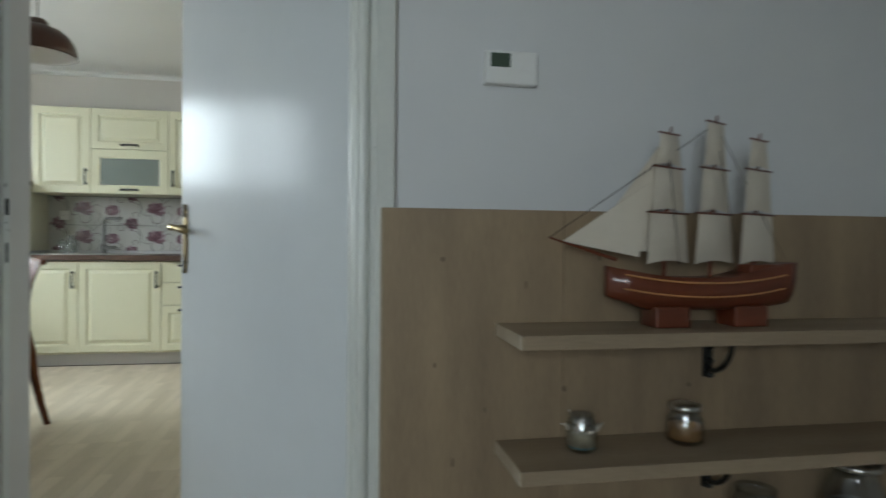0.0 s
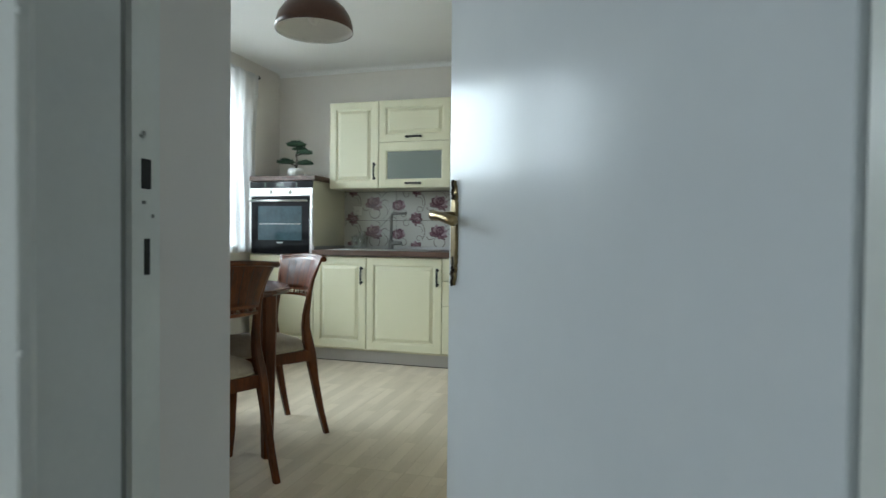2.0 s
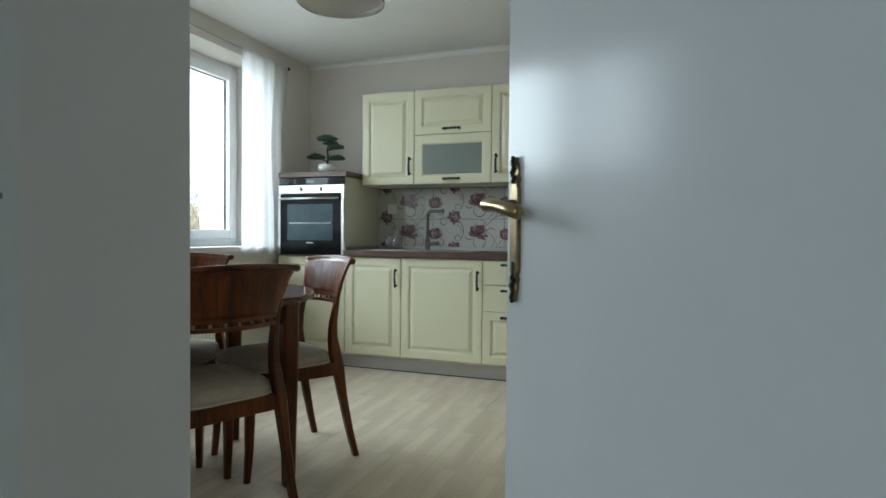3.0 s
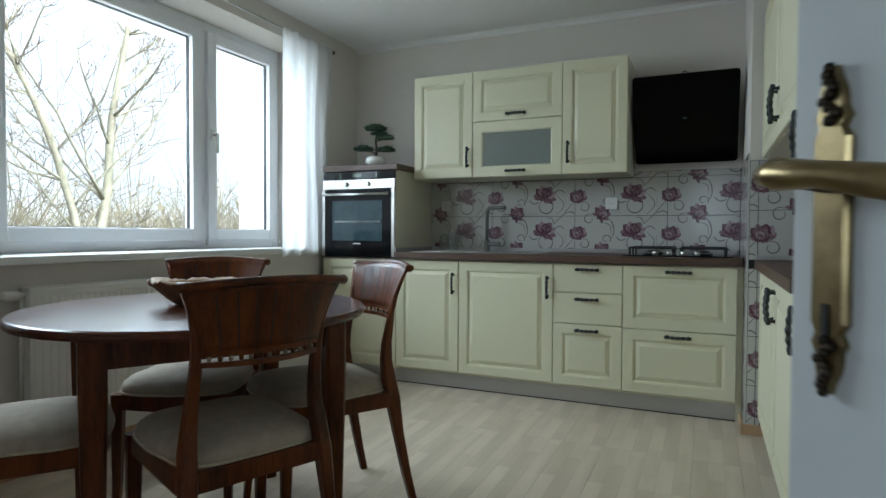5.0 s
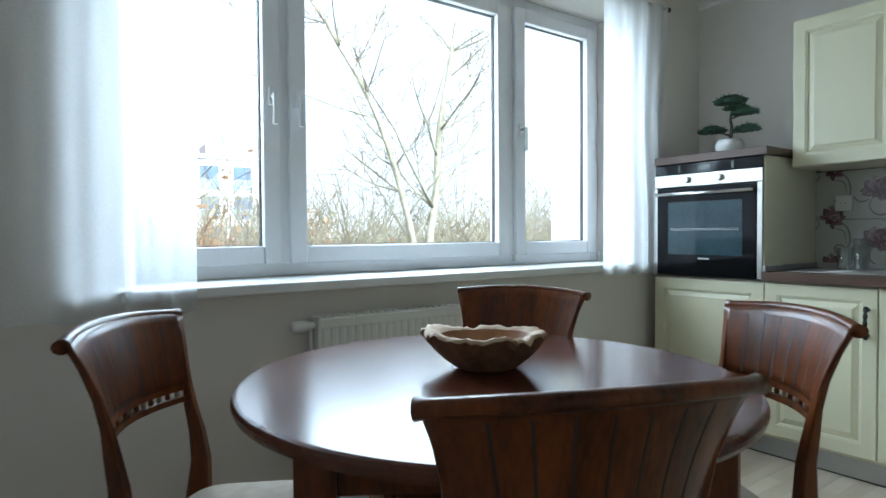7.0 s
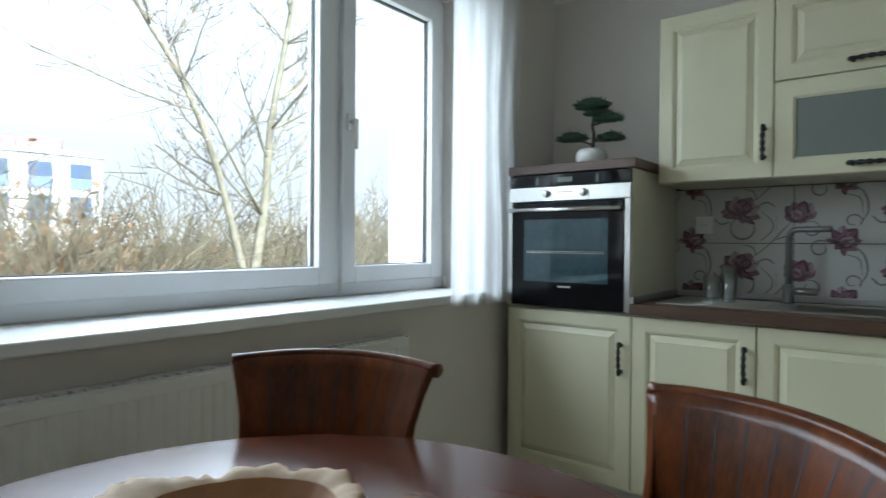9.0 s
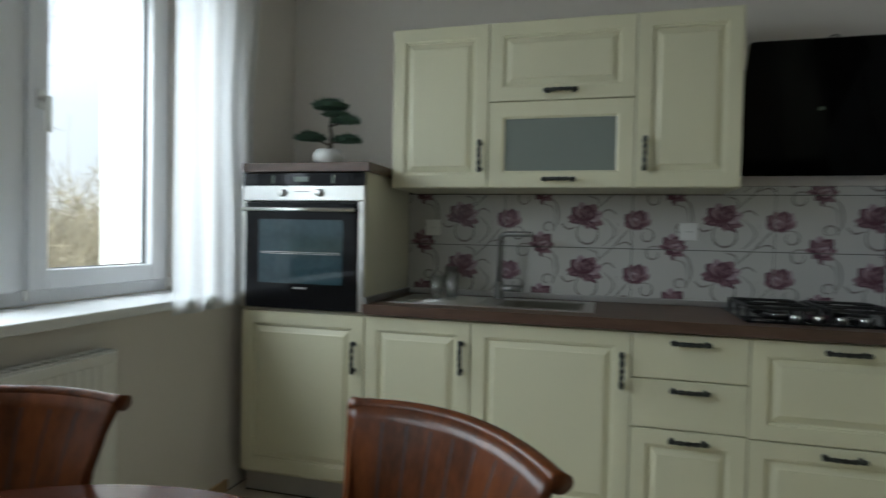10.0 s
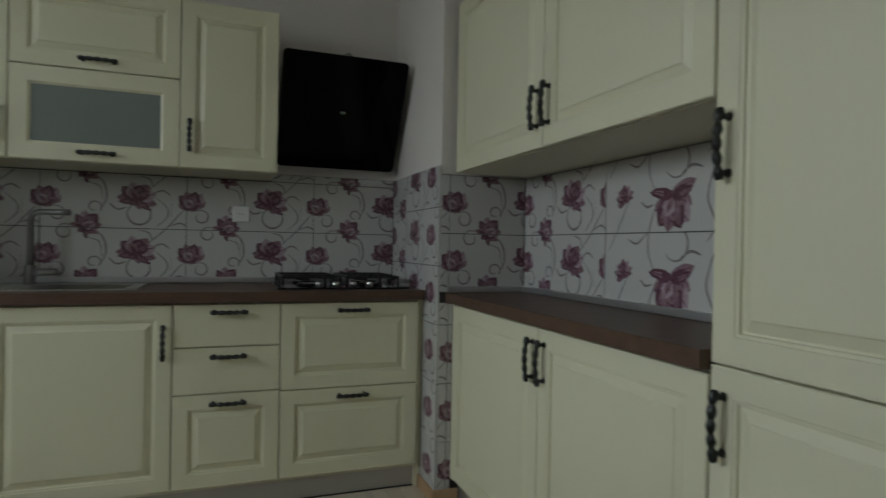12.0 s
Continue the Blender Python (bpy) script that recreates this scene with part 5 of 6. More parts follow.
    part("rear_rail", bm_box(-0.172, -0.212, 0.385, 0.172, -0.188, 0.44, bevel=0.003), WOOD, ch)

    # domed seat cushion, rounded-square outline with bowed front
    def outline(a, k):
        c, s_ = math.cos(a), math.sin(a)
        e = 0.42
        x = 0.212 * k * math.copysign(abs(c) ** e, c) * (1.0 if s_ > 0 else 0.93)
        y = 0.012 + 0.215 * k * math.copysign(abs(s_) ** e, s_) + (0.024 * k * (1 - (x / 0.212) ** 2) if s_ > 0 else 0)
        return x, y
    bm = bmesh.new()
    seg = 48
    rr = []
    for k, z in ((0.985, 0.441), (1.0, 0.448), (1.0, 0.462), (0.97, 0.476), (0.88, 0.490), (0.7, 0.500), (0.45, 0.506), (0.2, 0.508)):
        rr.append([bm.verts.new((*outline(2 * math.pi * i / seg, k), z)) for i in range(seg)])
    for a, b in zip(rr, rr[1:]):
        for i in range(seg):
            bm.faces.new((a[i], a[(i + 1) % seg], b[(i + 1) % seg], b[i]))
    bm.faces.new(rr[0])
    bm.faces.new(rr[-1])
    seat = part("seat", bm, FABRIC, ch, "beige woven upholstered seat", True)
    bm = bmesh.new()
    pts = [(*outline(2 * math.pi * i / seg, 1.004), 0.4445) for i in range(seg + 1)]
    tube(bm, pts, 0.0042, 6)
    part("braid", bm, PIPING, seat, "beige braid along the seat edge", True)
    return ch


def chair_pose(ax, ay, bx, by):
    """Pose of a chair from the two ends of its top rail, as the sitter's left and right."""
    cx, cy = (ax + bx) / 2, (ay + by) / 2
    dx, dy = bx - ax, by - ay
    l = math.hypot(dx, dy)
    fxx, fyy = -dy / l, dx / l
    return pose(cx + 0.258 * fxx, cy + 0.258 * fyy, 0, 0, 0, math.degrees(math.atan2(-fxx, fyy)))


c0 = chair()
tagged(c0, "dark mahogany dining chair with its back to the door")
places = [(-1.552, 2.585, -1.382, 2.980), (-1.440, 3.535, -1.856, 3.785), (-2.225, 3.645, -2.600, 3.462), (-2.575, 2.540, -2.262, 2.305)]
labels = ["", "dark mahogany dining chair beside the kitchen units", "dark mahogany dining chair in front of the radiator", "dark mahogany dining chair below the gathered curtain"]
order = [chair_pose(*places[0])] + [chair_pose(*p) for p in places[1:]]
for m_, lb in list(zip(order, labels))[1:]:
    tagged(copy_thing(c0, m_), lb)
c0.matrix_basis = order[0]

# root-wood bowl
bowl = thing("wooden_bowl", "rough root-wood bowl standing on the table", "bowl", pose(-2.065, 3.115, TZ + 0.0005, 0, 0, 52) @ Matrix.Diagonal((0.86, 0.84, 0.98, 1)))
noise.seed_set(4)
seg = 72


def rim_r(a):
    return 1 + 0.12 * noise.noise(Vector((math.cos(a) * 1.6, math.sin(a) * 1.6, 3))) + 0.09 * noise.noise(Vector((math.cos(a) * 6, math.sin(a) * 6, 1))) + 0.05 * noise.noise(Vector((math.cos(a) * 14, math.sin(a) * 14, 5))) + 0.12 * max(0, math.cos(a - 2.6)) ** 8


def rim_z(a):
    return 0.014 * noise.noise(Vector((math.cos(a) * 2, math.sin(a) * 2, 7))) + 0.010 * noise.noise(Vector((math.cos(a) * 9, math.sin(a) * 9, 2)))


def bowl_loop(bm, k, z, jag, sq=0.80):
    return [bm.verts.new((0.165 * k * (1 + jag * (rim_r(a) - 1)) * math.cos(a), 0.165 * sq * k * (1 + jag * (rim_r(a) - 1)) * math.sin(a), z + jag * rim_z(a))) for a in [2 * math.pi * i / seg for i in range(seg)]]


def skin(bm, loops, cap=True):
    for a, b in zip(loops, loops[1:]):
        for i in range(len(a)):
            bm.faces.new((a[i], a[(i + 1) % len(a)], b[(i + 1) % len(a)], b[i]))


bm = bmesh.new()
ls = [bowl_loop(bm, k, z, j) for k, z, j in ((0.42, 0, 0), (0.5, 0.004, 0.1), (0.7, 0.026, 0.4), (0.88, 0.052, 0.8), (1.0, 0.078, 1.0))]
skin(bm, ls)
bm.faces.new(ls[0])
part("outer_shell", bm, ROOTBARK, bowl, "dark bark-like outside", True)
bm = bmesh.new()
ls = [bowl_loop(bm, k, z, j) for k, z, j in ((1.0, 0.0775, 1.0), (0.985, 0.084, 1.0), (0.92, 0.086, 0.8), (0.83, 0.083, 0.35), (0.76, 0.078, 0.1))]
skin(bm, ls)
part("raw_rim", bm, ROOTRIM, bowl, "pale raw-edged rim", True)
bm = bmesh.new()
ls = [bowl_loop(bm, k, z, j) for k, z, j in ((0.762, 0.0785, 0.1), (0.70, 0.062, 0.05), (0.58, 0.038, 0), (0.40, 0.022, 0), (0.2, 0.016, 0))]
skin(bm, ls)
bm.faces.new(ls[-1])
part("hollow", bm, ROOTIN, bowl, "smooth turned hollow", True)
random.seed(5)
for a in (2.5, 2.7, 2.9, 0.6, 5.1, 3.5):
    bm = bmesh.new()
    r = 0.165 * rim_r(a)
    lathe(bm, [(0.002, -0.012), (0.014, -0.006), (0.012, 0.006), (0.003, 0.011)], 9, pose(r * 0.97 * math.cos(a), r * 0.8 * 0.97 * math.sin(a), 0.072 + rim_z(a), 20, 30, 0), (1.2, 0.7))
    part("bark_knot", bm, ROOTBARK, bowl, "dark bark knot on the rim")

# ---------------------------------------------------------------- outside
setting("ground", bm_box(-900, -900, -7.3, 900, 900, -7.0), GROUND, "winter grass ground around the house", "ground")


def branch_tree(name, label, x, y, z, leaders, seed, limbs, density):
    """A bare tree: a trunk that forks into leaders (lean x, lean y, length, radius), sparse rising limbs and fine twigs."""
    rnd = random.Random(seed)
    tree = thing(name, label, "tree", pose(x, y, z))
    tb, tw = bmesh.new(), bmesh.new()
    tips = []

    def run(bm, p, d, length, r0, r1, n_, wild, lift, sides):
        pts, rs = [p], [r0]
        for i in range(n_):
            d = (d + Vector((rnd.gauss(0, wild), rnd.gauss(0, wild), rnd.gauss(lift, wild * 0.6)))).normalized()
            p = p + d * (length / n_)
            pts.append(p)
            rs.append(r0 + (r1 - r0) * (i + 1) / n_)
        tube(bm, pts, rs, sides)
        return pts, d

    def off(d, spread):
        side = Vector((rnd.gauss(0, 1), rnd.gauss(0, 1), rnd.gauss(0.15, 0.4)))
        side = (side - d * side.dot(d)).normalized()
        return (d + side * spread).normalized()

    def twigs(pts, d, count, length, r, deep):
        for k in range(count):
            q = pts[rnd.randint(1, len(pts) - 1)]
            p2, d2 = run(tw, q, off(d, rnd.uniform(0.6, 1.3)), length * rnd.uniform(0.5, 1.2), r, r * 0.6, 4, 0.16, 0.05, 3)
            tips.append(p2[-1])
            if deep:
                twigs(p2, d2, 3, length * 0.45, max(0.0055, r * 0.65), deep - 1)

    fork, _ = run(tb, Vector((0, 0, 0)), Vector((0.01, 0.01, 1)), 7.15, 0.17, 0.125, 8, 0.02, 0.0, 10)
    for lx, ly, length, r in leaders:
        pts, d = run(tb, fork[-1] - Vector((0, 0, 0.15)), Vector((lx, ly, 1)).normalized(), length, r, 0.022, 16, 0.06, 0.02, 8)
        for k in range(limbs):
            i = 2 + int((len(pts) - 3) * (k + rnd.random()) / limbs)
            axis = (pts[i] - pts[i - 1]).normalized()
            f = 1 - i / len(pts)
            ln = rnd.uniform(0.9, 3.2) * (0.45 + 0.75 * f)
            r1 = r * (0.14 + 0.24 * f)
            p2, d2 = run(tb, pts[i], off(axis, rnd.uniform(0.9, 2.0)), ln, r1, 0.013, 7, 0.10, 0.05, 5)
            twigs(p2, d2, density + int(2 * ln), ln * 0.36, 0.0085, 1)
        twigs(pts[8:], d, 8, 0.8, 0.009, 1)
    part("trunk", tb, TREEBARK, tree, "pale lichen-covered trunk and limbs", True)
    part("twigs", tw, TWIG, tree, "fine bare twigs")
    lf = bmesh.new()
    for p in tips:
        if rnd.random() < 0.08:
            a = Vector((rnd.gauss(0, 1), rnd.gauss(0, 1), rnd.gauss(0, 1))).normalized() * 0.028
            b = a.cross(Vector((0.2, 0.4, 0.9))).normalized() * 0.018
            lf.faces.new([lf.verts.new(p + q) for q in (a, b, -a, -b)])
    part("leaves", lf, LEAF, tree, "a few dry brown leaves")
    return tree


branch_tree("tree", "bare tree with pale lichen-covered twin leaders outside", -10.9, 9.0, -7.0, [(0.0, 0.015, 8.5, 0.095), (-0.06, -0.29, 8.0, 0.078)], 14, 25, 7)
branch_tree("tree", "bare slender tree further along the garden", -17.5, 17.5, -7.0, [(0.05, 0.2, 3.2, 0.05), (-0.1, -0.25, 2.6, 0.045)], 31, 7, 2)


def thicket(name, label, x0, x1, y0, y1, ztop, count, seed, material, leafy):
    rnd = random.Random(seed)
    verts, faces = [], []

    def stick(p, q, r):
        d_ = (q - p).normalized()
        s_ = d_.cross(Vector((0.31, 0.22, 0.92))).normalized()
        t_ = d_.cross(s_)
        i = len(verts)
        for k in range(3):
            o = r * (math.cos(k * 2.094) * s_ + math.sin(k * 2.094) * t_)
            verts.append(p + o)
            verts.append(q + o * 0.4)
        for k in range(3):
            a_, b_ = i + 2 * k, i + 2 * ((k + 1) % 3)
            faces.append((a_, b_, b_ + 1, a_ + 1))
    for c in range(count):
        bx, by = rnd.uniform(x0, x1), rnd.uniform(y0, y1)
        h = (ztop + 7.0) * rnd.uniform(0.55, 1.06)
        for s in range(7):
            p = Vector((bx, by, -7.0))
            d_ = Vector((rnd.gauss(0, 0.4), rnd.gauss(0, 0.4), 1)).normalized()
            for seg_ in range(5):
                q = p + d_ * (h / 5)
                stick(p, q, 0.032 - 0.004 * seg_)
                if seg_ > 1:
                    for t_ in range(5):
                        e = q + Vector((rnd.gauss(0, 0.55), rnd.gauss(0, 0.55), rnd.gauss(0.15, 0.45)))
                        stick(p.lerp(q, rnd.random()), e, 0.015)
                        if leafy and rnd.random() < leafy:
                            i = len(verts)
                            a_ = Vector((rnd.gauss(0, 0.06), rnd.gauss(0, 0.06), rnd.gauss(0, 0.06)))
                            verts.extend([e, e + a_, e + a_ + Vector((0.03, 0.05, 0.05)), e + Vector((0.02, 0.05, 0.06))])
                            faces.append((i, i + 1, i + 2, i + 3))
                p = q
                d_ = (d_ + Vector((rnd.gauss(0, 0.22), rnd.gauss(0, 0.22), -0.03 * seg_))).normalized()
    me = bpy.data.meshes.new(name)
    me.from_pydata([tuple(v) for v in verts], [], faces)
    me.materials.append(material)
    return tagged(new(name, me), label, "bushes", kind="stuff")


thicket("bushes", "dense olive winter bushes beyond the tree", -21, -12.6, -2, 27, 2.5, 700, 2, BUSH, 0.10)
thicket("brown_bushes", "brown bushes still holding dry leaves", -17, -12.5, -5, 7.0, 2.0, 170, 6, LEAF, 0.9)
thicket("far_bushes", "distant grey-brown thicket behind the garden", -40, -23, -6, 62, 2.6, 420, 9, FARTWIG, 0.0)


def block(name, label, x, y, w, d_, storeys, at_rot, bays, hut):
    b_ = thing(name, label, "apartment building", pose(x, y, -7.0, 0, 0, at_rot))
    h = storeys * 3.0 + 0.8
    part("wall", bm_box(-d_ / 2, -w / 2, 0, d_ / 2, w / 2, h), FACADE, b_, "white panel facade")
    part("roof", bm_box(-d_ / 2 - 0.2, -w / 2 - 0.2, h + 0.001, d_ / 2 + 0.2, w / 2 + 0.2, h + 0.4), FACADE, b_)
    if hut:
        part("roof_hut", bm_box(-2, -w / 2 + 2.0, h + 0.401, 2, -w / 2 + 7.5, h + 1.9), ROOFBOX, b_, "brown lift hut on the roof")
    wm = mesh_of("window", bm_box(0, -1.0, 0, 0.06, 1.0, 1.35), BLUEGLASS)
    pm = mesh_of("balcony_panel", bm_box(0, -1.0, 0, 0.16, 1.0, 0.95), BLUEPANEL)
    for s in range(storeys):
        for k, (yc, wide) in enumerate(bays):
            o1 = new("window", wm)
            o1.parent = b_
            o1.matrix_basis = Matrix.Translation((d_ / 2 + 0.001, yc, s * 3.0 + 1.75)) @ Matrix.Diagonal((1, wide, 1, 1))
            o2 = new("balcony_panel", pm)
            o2.parent = b_
            o2.matrix_basis = Matrix.Translation((d_ / 2 + 0.001, yc, s * 3.0 + 0.75)) @ Matrix.Diagonal((1, wide, 1, 1))
    return b_


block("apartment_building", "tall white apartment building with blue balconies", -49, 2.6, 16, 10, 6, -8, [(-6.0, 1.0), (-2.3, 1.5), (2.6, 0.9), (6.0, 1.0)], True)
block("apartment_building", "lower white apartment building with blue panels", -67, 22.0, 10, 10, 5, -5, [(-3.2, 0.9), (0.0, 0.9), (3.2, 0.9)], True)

# ---------------------------------------------------------------- tiles with the printed flowers, and floor boards
CUP = [(-62, 0.80, 0.20, 0.10, 2), (60, 0.80, 0.20, -0.10, 2), (-36, 1.0, 0.23, 0.06, 1), (34, 1.0, 0.24, -0.06, 3), (-14, 1.02, 0.22, 0.03, 2), (14, 0.98, 0.23, -0.03, 1), (-78, 0.62, 0.15, -0.14, 1), (80, 0.60, 0.13, 0.12, 2), (0, 0.70, 0.20, 0.0, 2), (-28, 0.62, 0.16, 0.05, 3), (150, 0.30, 0.07, 0.1, 1), (-160, 0.26, 0.06, 0.0, 1)]
LILY = [(-30, 0.95, 0.20, 0.08, 3), (30, 0.92, 0.18, -0.08, 2), (0, 1.05, 0.22, 0.0, 1), (-55, 0.80, 0.15, 0.16, 1), (58, 0.78, 0.14, -0.16, 2), (-14, 0.72, 0.17, 0.05, 2), (18, 0.66, 0.16, -0.05, 3), (-95, 0.62, 0.11, 0.2, 2), (100, 0.60, 0.10, -0.2, 1), (175, 0.34, 0.09, 0.0, 1)]
STAR = [(-88, 0.92, 0.16, 0.14, 2), (84, 0.98, 0.16, -0.12, 2), (-56, 0.95, 0.21, 0.06, 1), (52, 1.0, 0.22, -0.08, 3), (-24, 0.95, 0.24, 0.04, 3), (20, 0.98, 0.25, -0.04, 2), (0, 0.78, 0.22, 0.0, 1), (40, 0.72, 0.17, 0.06, 1), (-42, 0.66, 0.15, 0.0, 2), (-122, 0.85, 0.10, -0.16, 1), (126, 0.90, 0.10, 0.18, 1), (160, 0.55, 0.11, 0.1, 2), (-150, 0.42, 0.09, 0.0, 1)]
LOTUS = [(180 - a_, l_, w_, -b_, c_) for a_, l_, w_, b_, c_ in CUP] + [(-60, 0.95, 0.13, 0.2, 1), (55, 1.0, 0.14, -0.25, 2), (90, 0.85, 0.10, 0.2, 1)]


def flower(bms, cx, cz, s, rot_, petals):
    """A printed bloom: pointed petals from one heart, each with a deeper-toned base and a light rib. bms: deep, middle and pale tone."""
    for k, (deg, ln, wd, bend, tone) in enumerate(petals):
        a = rot_ + radians(90 - deg)
        ca, sa = math.cos(a), math.sin(a)

        def at(t, side, lift):
            half = 1.5 * wd * math.sin(math.pi * t ** 0.85) ** 0.62 * (1 + 0.10 * math.sin(9 * t + k)) if 0 < t < 1 else 0
            x, z = s * ln * t, s * (side * half + bend * t * t)
            return cx + x * ca - z * sa, -0.0105 - 0.00006 * k - lift, cz - 0.28 * s + x * sa + z * ca

        def shape(bm, t0, t1, wide, lift):
            ts = [t0 + (t1 - t0) * i / 7 for i in range(8)]
            end = lambda t: wide * (1 if t1 > 0.95 else math.sqrt(max(0.0, 1 - ((t - t0) / (t1 - t0)) ** 2)))
            ring = [at(t, end(t), lift) for t in ts] + [at(t, -end(t), lift) for t in ts[-2:0:-1]]
            bm.faces.new([bm.verts.new(p) for p in ring])
        shape(bms[tone - 1], 0.0, 1.0, 1.0, 0.0)
        if tone > 1:
            shape(bms[tone - 2], 0.02, 0.66, 0.62, 0.00002)
        else:
            shape(bms[1], 0.35, 0.92, 0.45, 0.00002)
        shape(bms[0], 0.25, 1.0, 0.09, 0.00004)


def ribbon(bm, pts, w_):
    prev = None
    n_ = len(pts)
    for i, (x, z) in enumerate(pts):
        x2, z2 = pts[min(i + 1, n_ - 1)]
        x1, z1 = pts[max(i - 1, 0)]
        l = math.hypot(x2 - x1, z2 - z1) or 1
        ww = w_ * (0.25 + 0.75 * math.sin(math.pi * (0.1 + 0.85 * i / (n_ - 1))))
        nx, nz = -(z2 - z1) / l * ww, (x2 - x1) / l * ww
        cur_ = (bm.verts.new((x + nx, -0.01035, z + nz)), bm.verts.new((x - nx, -0.01035, z - nz)))
        if prev:
            bm.faces.new((prev[0], prev[1], cur_[1], cur_[0]))
        prev = cur_


def spiral(cx, cz, r, a0, turns, grow_):
    return [(cx + r * (1 - grow_ * i / 22) * math.cos(a0 + turns * 6.283 * i / 22), cz + r * (1 - grow_ * i / 22) * math.sin(a0 + turns * 6.283 * i / 22)) for i in range(23)]


TW_, TH_ = 0.6, 0.252


def clip_bm(bm, x0, x1, z0, z1):
    for co, no in (((x0, 0, 0), (-1, 0, 0)), ((x1, 0, 0), (1, 0, 0)), ((0, 0, z0), (0, 0, -1)), ((0, 0, z1), (0, 0, 1))):
        bmesh.ops.bisect_plane(bm, geom=bm.verts[:] + bm.edges[:] + bm.faces[:], plane_co=co, plane_no=no, clear_outer=True)
    return bm


def curve(pts, n_=18):
    """A smooth line through a few points."""
    out_ = []
    m_ = len(pts)
    for i in range(m_ - 1):
        p0, p1, p2, p3 = pts[max(0, i - 1)], pts[i], pts[i + 1], pts[min(m_ - 1, i + 2)]
        for j in range(n_ // (m_ - 1) + 1):
            t = j / (n_ // (m_ - 1) + 1)
            out_.append(tuple(0.5 * (2 * p1[k] + (p2[k] - p0[k]) * t + (2 * p0[k] - 5 * p1[k] + 4 * p2[k] - p3[k]) * t * t + (3 * p1[k] - p0[k] - 3 * p2[k] + p3[k]) * t ** 3) for k in (0, 1)))
    return out_ + [pts[-1]]


def tile_set(x0, x1, z0, z1, decor):
    """Meshes of one tile, cut to part of the full pattern: body and four prints, local origin at the tile's lower left."""
    g = 0.0016
    body = mesh_of("tile", bm_box(x0 + g, -0.0100, z0 + g, x1 - g, -0.0005, z1 - g, bevel=0.0008), TILE)
    p1, p2, p3, sw = bmesh.new(), bmesh.new(), bmesh.new(), bmesh.new()
    bms = (p1, p2, p3)
    if decor:
        flower(bms, 0.105, 0.130, 0.050, 0.5, STAR)
        flower(bms, 0.330, 0.135, 0.105, 0.1, LOTUS)
        for args in ((0.345, 0.215, 0.055, 2.2, -0.75, 0.1), (0.335, 0.07, 0.05, 3.3, 0.5, 0.1)):
            ribbon(sw, spiral(*args), 0.0042)
        for dz in (-TH_, 0, TH_):
            ribbon(sw, curve([(0.28, 0.12 + dz), (0.235, 0.03 + dz), (0.225, -0.06 + dz), (0.26, -0.13 + dz)]), 0.0034)
            ribbon(sw, curve([(0.12, 0.10 + dz), (0.075, 0.02 + dz), (0.02, -0.06 + dz)]), 0.0026)
            ribbon(sw, curve([(0.22, 0.0 + dz), (0.17, -0.035 + dz), (0.125, -0.02 + dz)]), 0.0036)
            ribbon(sw, curve([(0.50, 0.20 + dz), (0.47, 0.10 + dz), (0.50, 0.02 + dz), (0.47, -0.03 + dz)]), 0.0036)
        ribbon(sw, curve([(0.19, 0.10), (0.215, 0.082), (0.245, 0.088)]), 0.0040)
        ribbon(sw, curve([(0.37, 0.175), (0.41, 0.195), (0.45, 0.185)]), 0.0045)
    else:
        for dx in (0, TW_):
            flower(bms, 0.026 + dx, 0.128, 0.082, 0.12, CUP)
            ribbon(sw, spiral(0.066 + dx, 0.062, 0.034, 2.0, -0.95, 0.35), 0.0036)
        for dz in (-TH_, 0, TH_):
            flower(bms, 0.168, 0.022 + dz, 0.084, -0.75, LILY)
            ribbon(sw, spiral(0.096, -0.020 + dz, 0.036, 0.9, 0.95, 0.42), 0.0036)
            ribbon(sw, curve([(0.205, 0.0 + dz), (0.250, -0.045 + dz), (0.262, -0.115 + dz), (0.235, -0.17 + dz)]), 0.0040)
            ribbon(sw, curve([(0.19, -0.045 + dz), (0.235, -0.065 + dz), (0.245, -0.13 + dz)]), 0.0026)
            ribbon(sw, curve([(0.47, 0.01 + dz), (0.515, 0.055 + dz), (0.515, 0.10 + dz), (0.47, 0.145 + dz)]), 0.0030)
            ribbon(sw, curve([(0.44, -0.065 + dz), (0.51, 0.0 + dz), (0.555, 0.055 + dz), (0.60, 0.105 + dz)]), 0.0030)
            ribbon(sw, curve([(0.53, 0.015 + dz), (0.575, 0.03 + dz), (0.61, 0.004 + dz)]), 0.0034)
        ribbon(sw, spiral(0.212, 0.095, 0.032, 5.6, 0.95, 0.55), 0.0034)
        flower(bms, 0.385, 0.160, 0.090, -0.22, STAR)
        ribbon(sw, curve([(0.275, 0.115), (0.305, 0.088), (0.345, 0.098)]), 0.0042)
        ribbon(sw, curve([(0.455, 0.165), (0.495, 0.182), (0.53, 0.160)]), 0.0036)
        ribbon(sw, spiral(0.398, 0.068, 0.052, 2.3, 0.80, 0.1), 0.0046)
        ribbon(sw, curve([(0.40, 0.245), (0.44, 0.232), (0.452, 0.20)]), 0.0032)
        for k in range(6):
            ribbon(sw, [(0.533, 0.06 + 0.011 * k), (0.5345, 0.0635 + 0.011 * k), (0.536, 0.066 + 0.011 * k)], 0.0022)
    out_ = [body]
    for nm, bm_, m_ in (("flower_print", p1, PETAL), ("mauve_flower_print", p2, PETAL2), ("pale_flower_print", p3, PETAL3), ("scroll_print", sw, SWIRL)):
        clip_bm(bm_, x0 + 0.002, x1 - 0.002, z0 + 0.002, z1 - 0.002)
        out_.append(mesh_of(nm, bm_, m_))
    return out_


tile_cache = {}


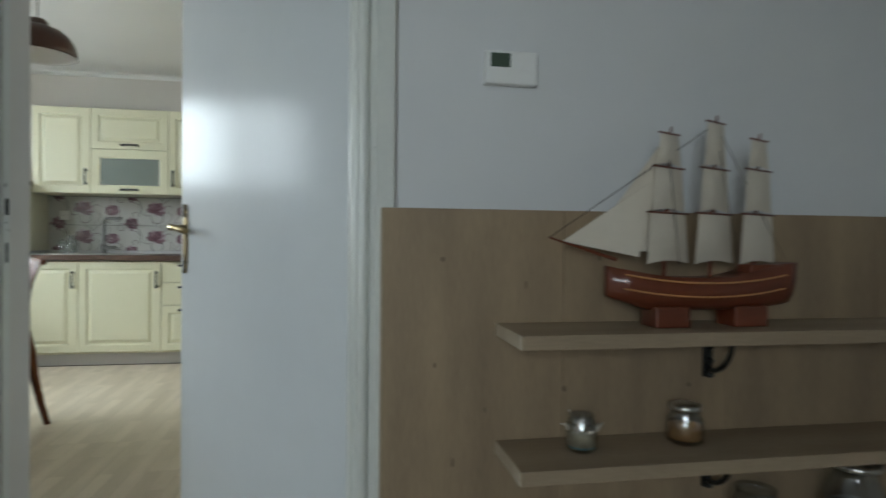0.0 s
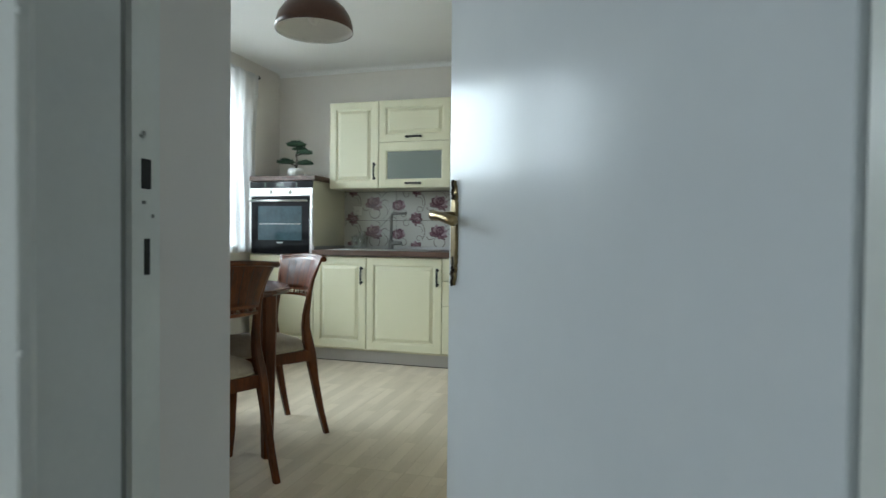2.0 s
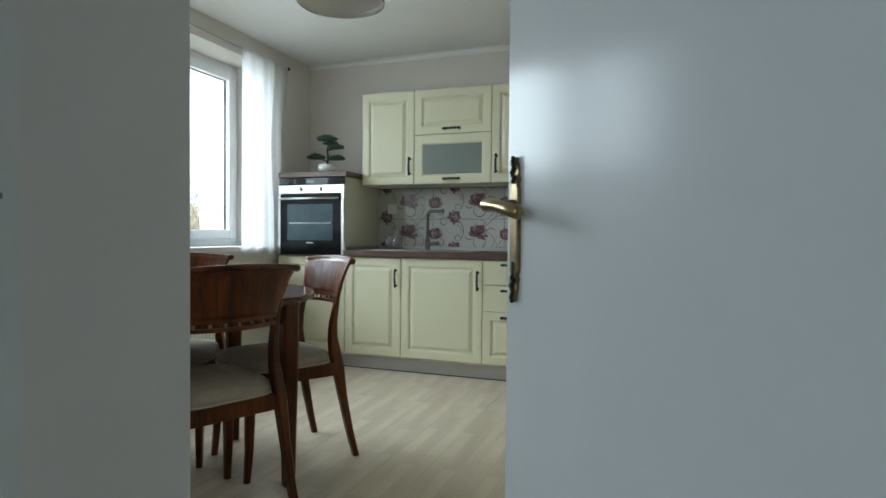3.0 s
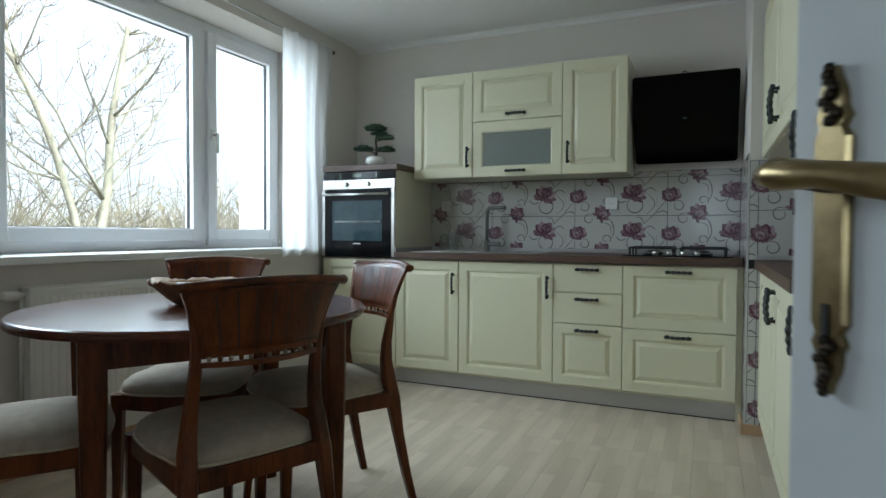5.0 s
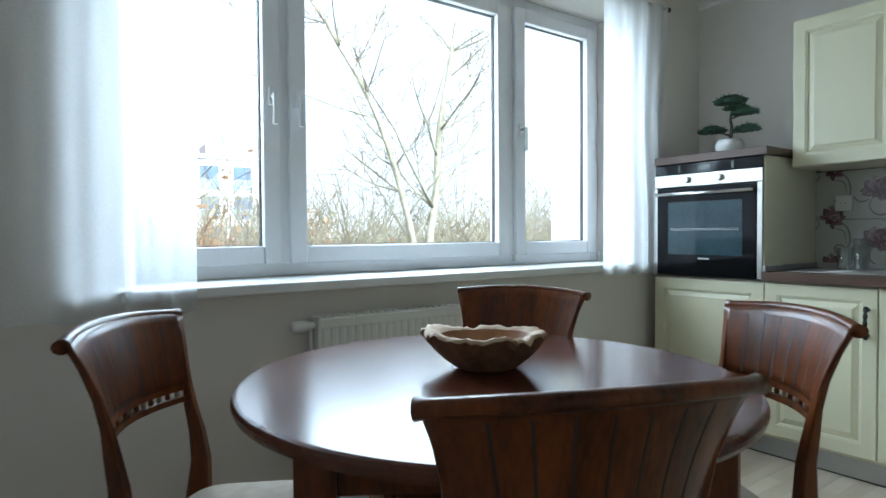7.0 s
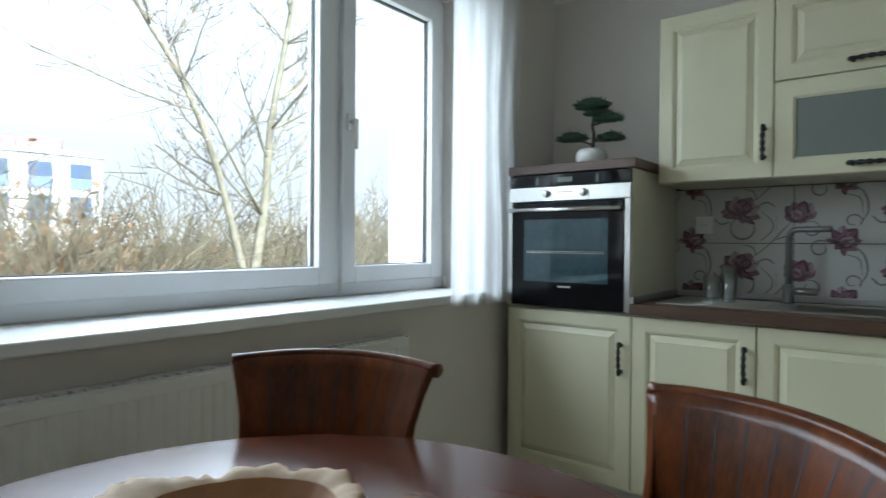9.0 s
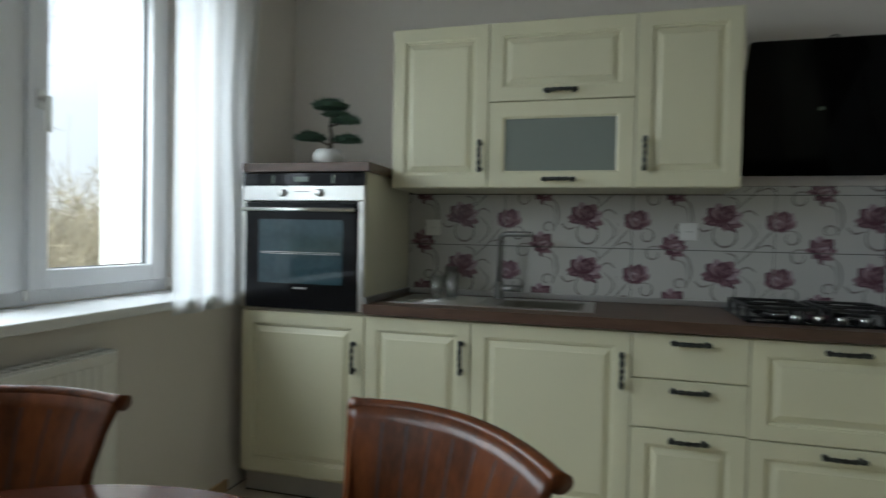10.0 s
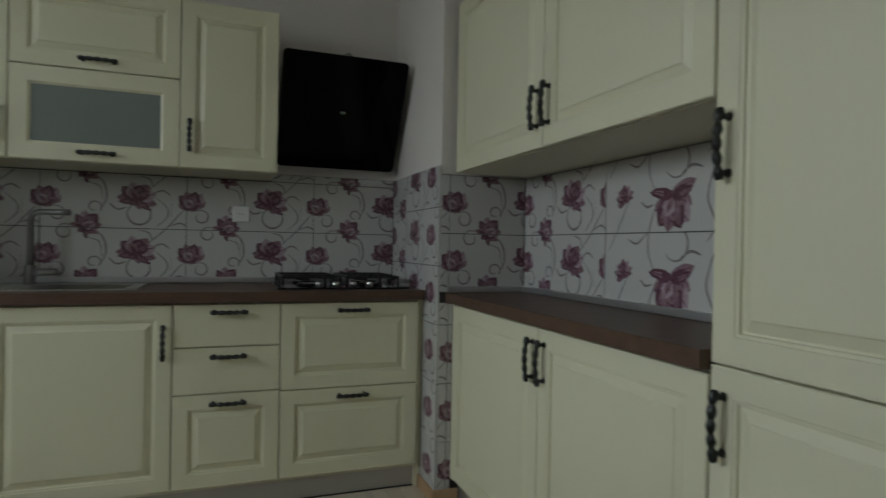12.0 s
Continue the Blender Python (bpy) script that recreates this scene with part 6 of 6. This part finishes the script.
def lay_tiles(wall, mtx, length, z0, z1, start, decor_from=9):
    """Tiles over a wall strip of that length: local x along the wall, facing -y. start: pattern offset of the first joint; decor_from: number of the first tile with the large bloom."""
    zs = [(z0 + k * TH_, min(z0 + (k + 1) * TH_, z1)) for k in range(int(math.ceil((z1 - z0 - 0.001) / TH_)))]
    x, count = -start, 0
    while x < length - 0.002:
        a, b = max(0.0, x), min(length, x + TW_)
        if b - a > 0.004:
            for za, zb in zs:
                key = (round(a - x, 3), round(b - x, 3), round(zb - za, 3), count >= decor_from)
                if key not in tile_cache:
                    tile_cache[key] = tile_set(a - x, b - x, 0, zb - za, count >= decor_from)
                ms = tile_cache[key]
                t = new("tile", ms[0])
                t.parent = wall
                t.matrix_basis = mtx @ Matrix.Translation((x, 0, za))
                for me_ in ms[1:]:
                    if len(me_.polygons):
                        o = new(me_.name.split(".")[0], me_)
                        o.parent = t
        x += TW_
        count += 1


setting("grout_pillar", bm_box(PX - 0.004, PY + 0.001, 0.002, PX - 0.001, NW - 0.005, 1.438), GROUT, "dark tile joints on the pillar", "grout")
setting("grout_pillar_front", bm_box(PX - 0.004, PY - 0.004, 0.002, EX - 0.001, PY - 0.001, 1.4045), GROUT, "dark tile joints on the pillar", "grout")
setting("grout_east", bm_box(EX - 0.004, Y1 + 0.001, WT - 0.01, EX - 0.001, PY - 0.005, 1.4045), GROUT, "dark tile joints on the side wall", "grout")
setting("grout_north", bm_box(XS[1], NW - 0.004, WT, PX - 0.001, NW - 0.001, 1.4425), GROUT, "dark tile joints behind the worktop", "grout")
lay_tiles(north, Matrix.Translation((XS[1] + 0.001, NW - 0.0005, 0)), PX - XS[1] - 0.012, WT + 0.001, WT + 0.001 + 2 * TH_, 0.1)
lay_tiles(north, Matrix.Translation((UX[3], NW - 0.0005, 0)), PX - UX[3] - 0.012, WT + 0.001 + 2 * TH_, 1.442, 0.388)
pil = bpy.data.objects["wall_pillar"]
pw = Matrix.Translation((PX, NW - 0.011, 0)) @ Matrix.Rotation(radians(-90), 4, "Z")
lay_tiles(pil, pw, NW - 0.011 - PY + 0.0095, WT + 0.001 - 4 * TH_ + 0.112, 1.442, 0.0)
lay_tiles(pil, Matrix.Translation((PX, PY, 0)), EX - PX - 0.011, WT + 0.001, 1.4045, 0.56)
lay_tiles(pil, Matrix.Translation((PX, PY, 0)), RX + 0.012 - PX, WT + 0.001 - 4 * TH_ + 0.112, WT - 0.043, 0.56)
east = bpy.data.objects["wall_east"]
lay_tiles(east, Matrix.Translation((EX, PY - 0.0105, 0)) @ Matrix.Rotation(radians(-90), 4, "Z"), PY - 0.0105 - Y1 - 0.001, WT + 0.001, 1.4045, 0.0, 1)

floor = setting("floor", bm_box(-3.06, -2.39, -0.012, 1.89, NW - 0.001, -0.0085), GROUT, "bleached oak laminate floor", "floor")
BW, BL = 0.1965, 1.29
bmesh_board = mesh_of("floor_board", bm_box(0.0003, 0.0003, -0.0084, BW - 0.0003, BL - 0.0003, 0.0, bevel=0.0006), PLANK)
random.seed(12)
for i in range(25):
    y = -1.52 - random.choice((0.0, 0.43, 0.86))
    x = -3.06 + i * BW
    while y < NW - 0.05:
        bd = new("floor_board", bmesh_board)
        bd.parent = floor
        scale_y = min(1.0, (NW - 0.002 - y) / BL)
        bd.matrix_basis = Matrix.Translation((x, y, 0)) @ Matrix.Diagonal((1, scale_y, 1, 1))
        y += BL
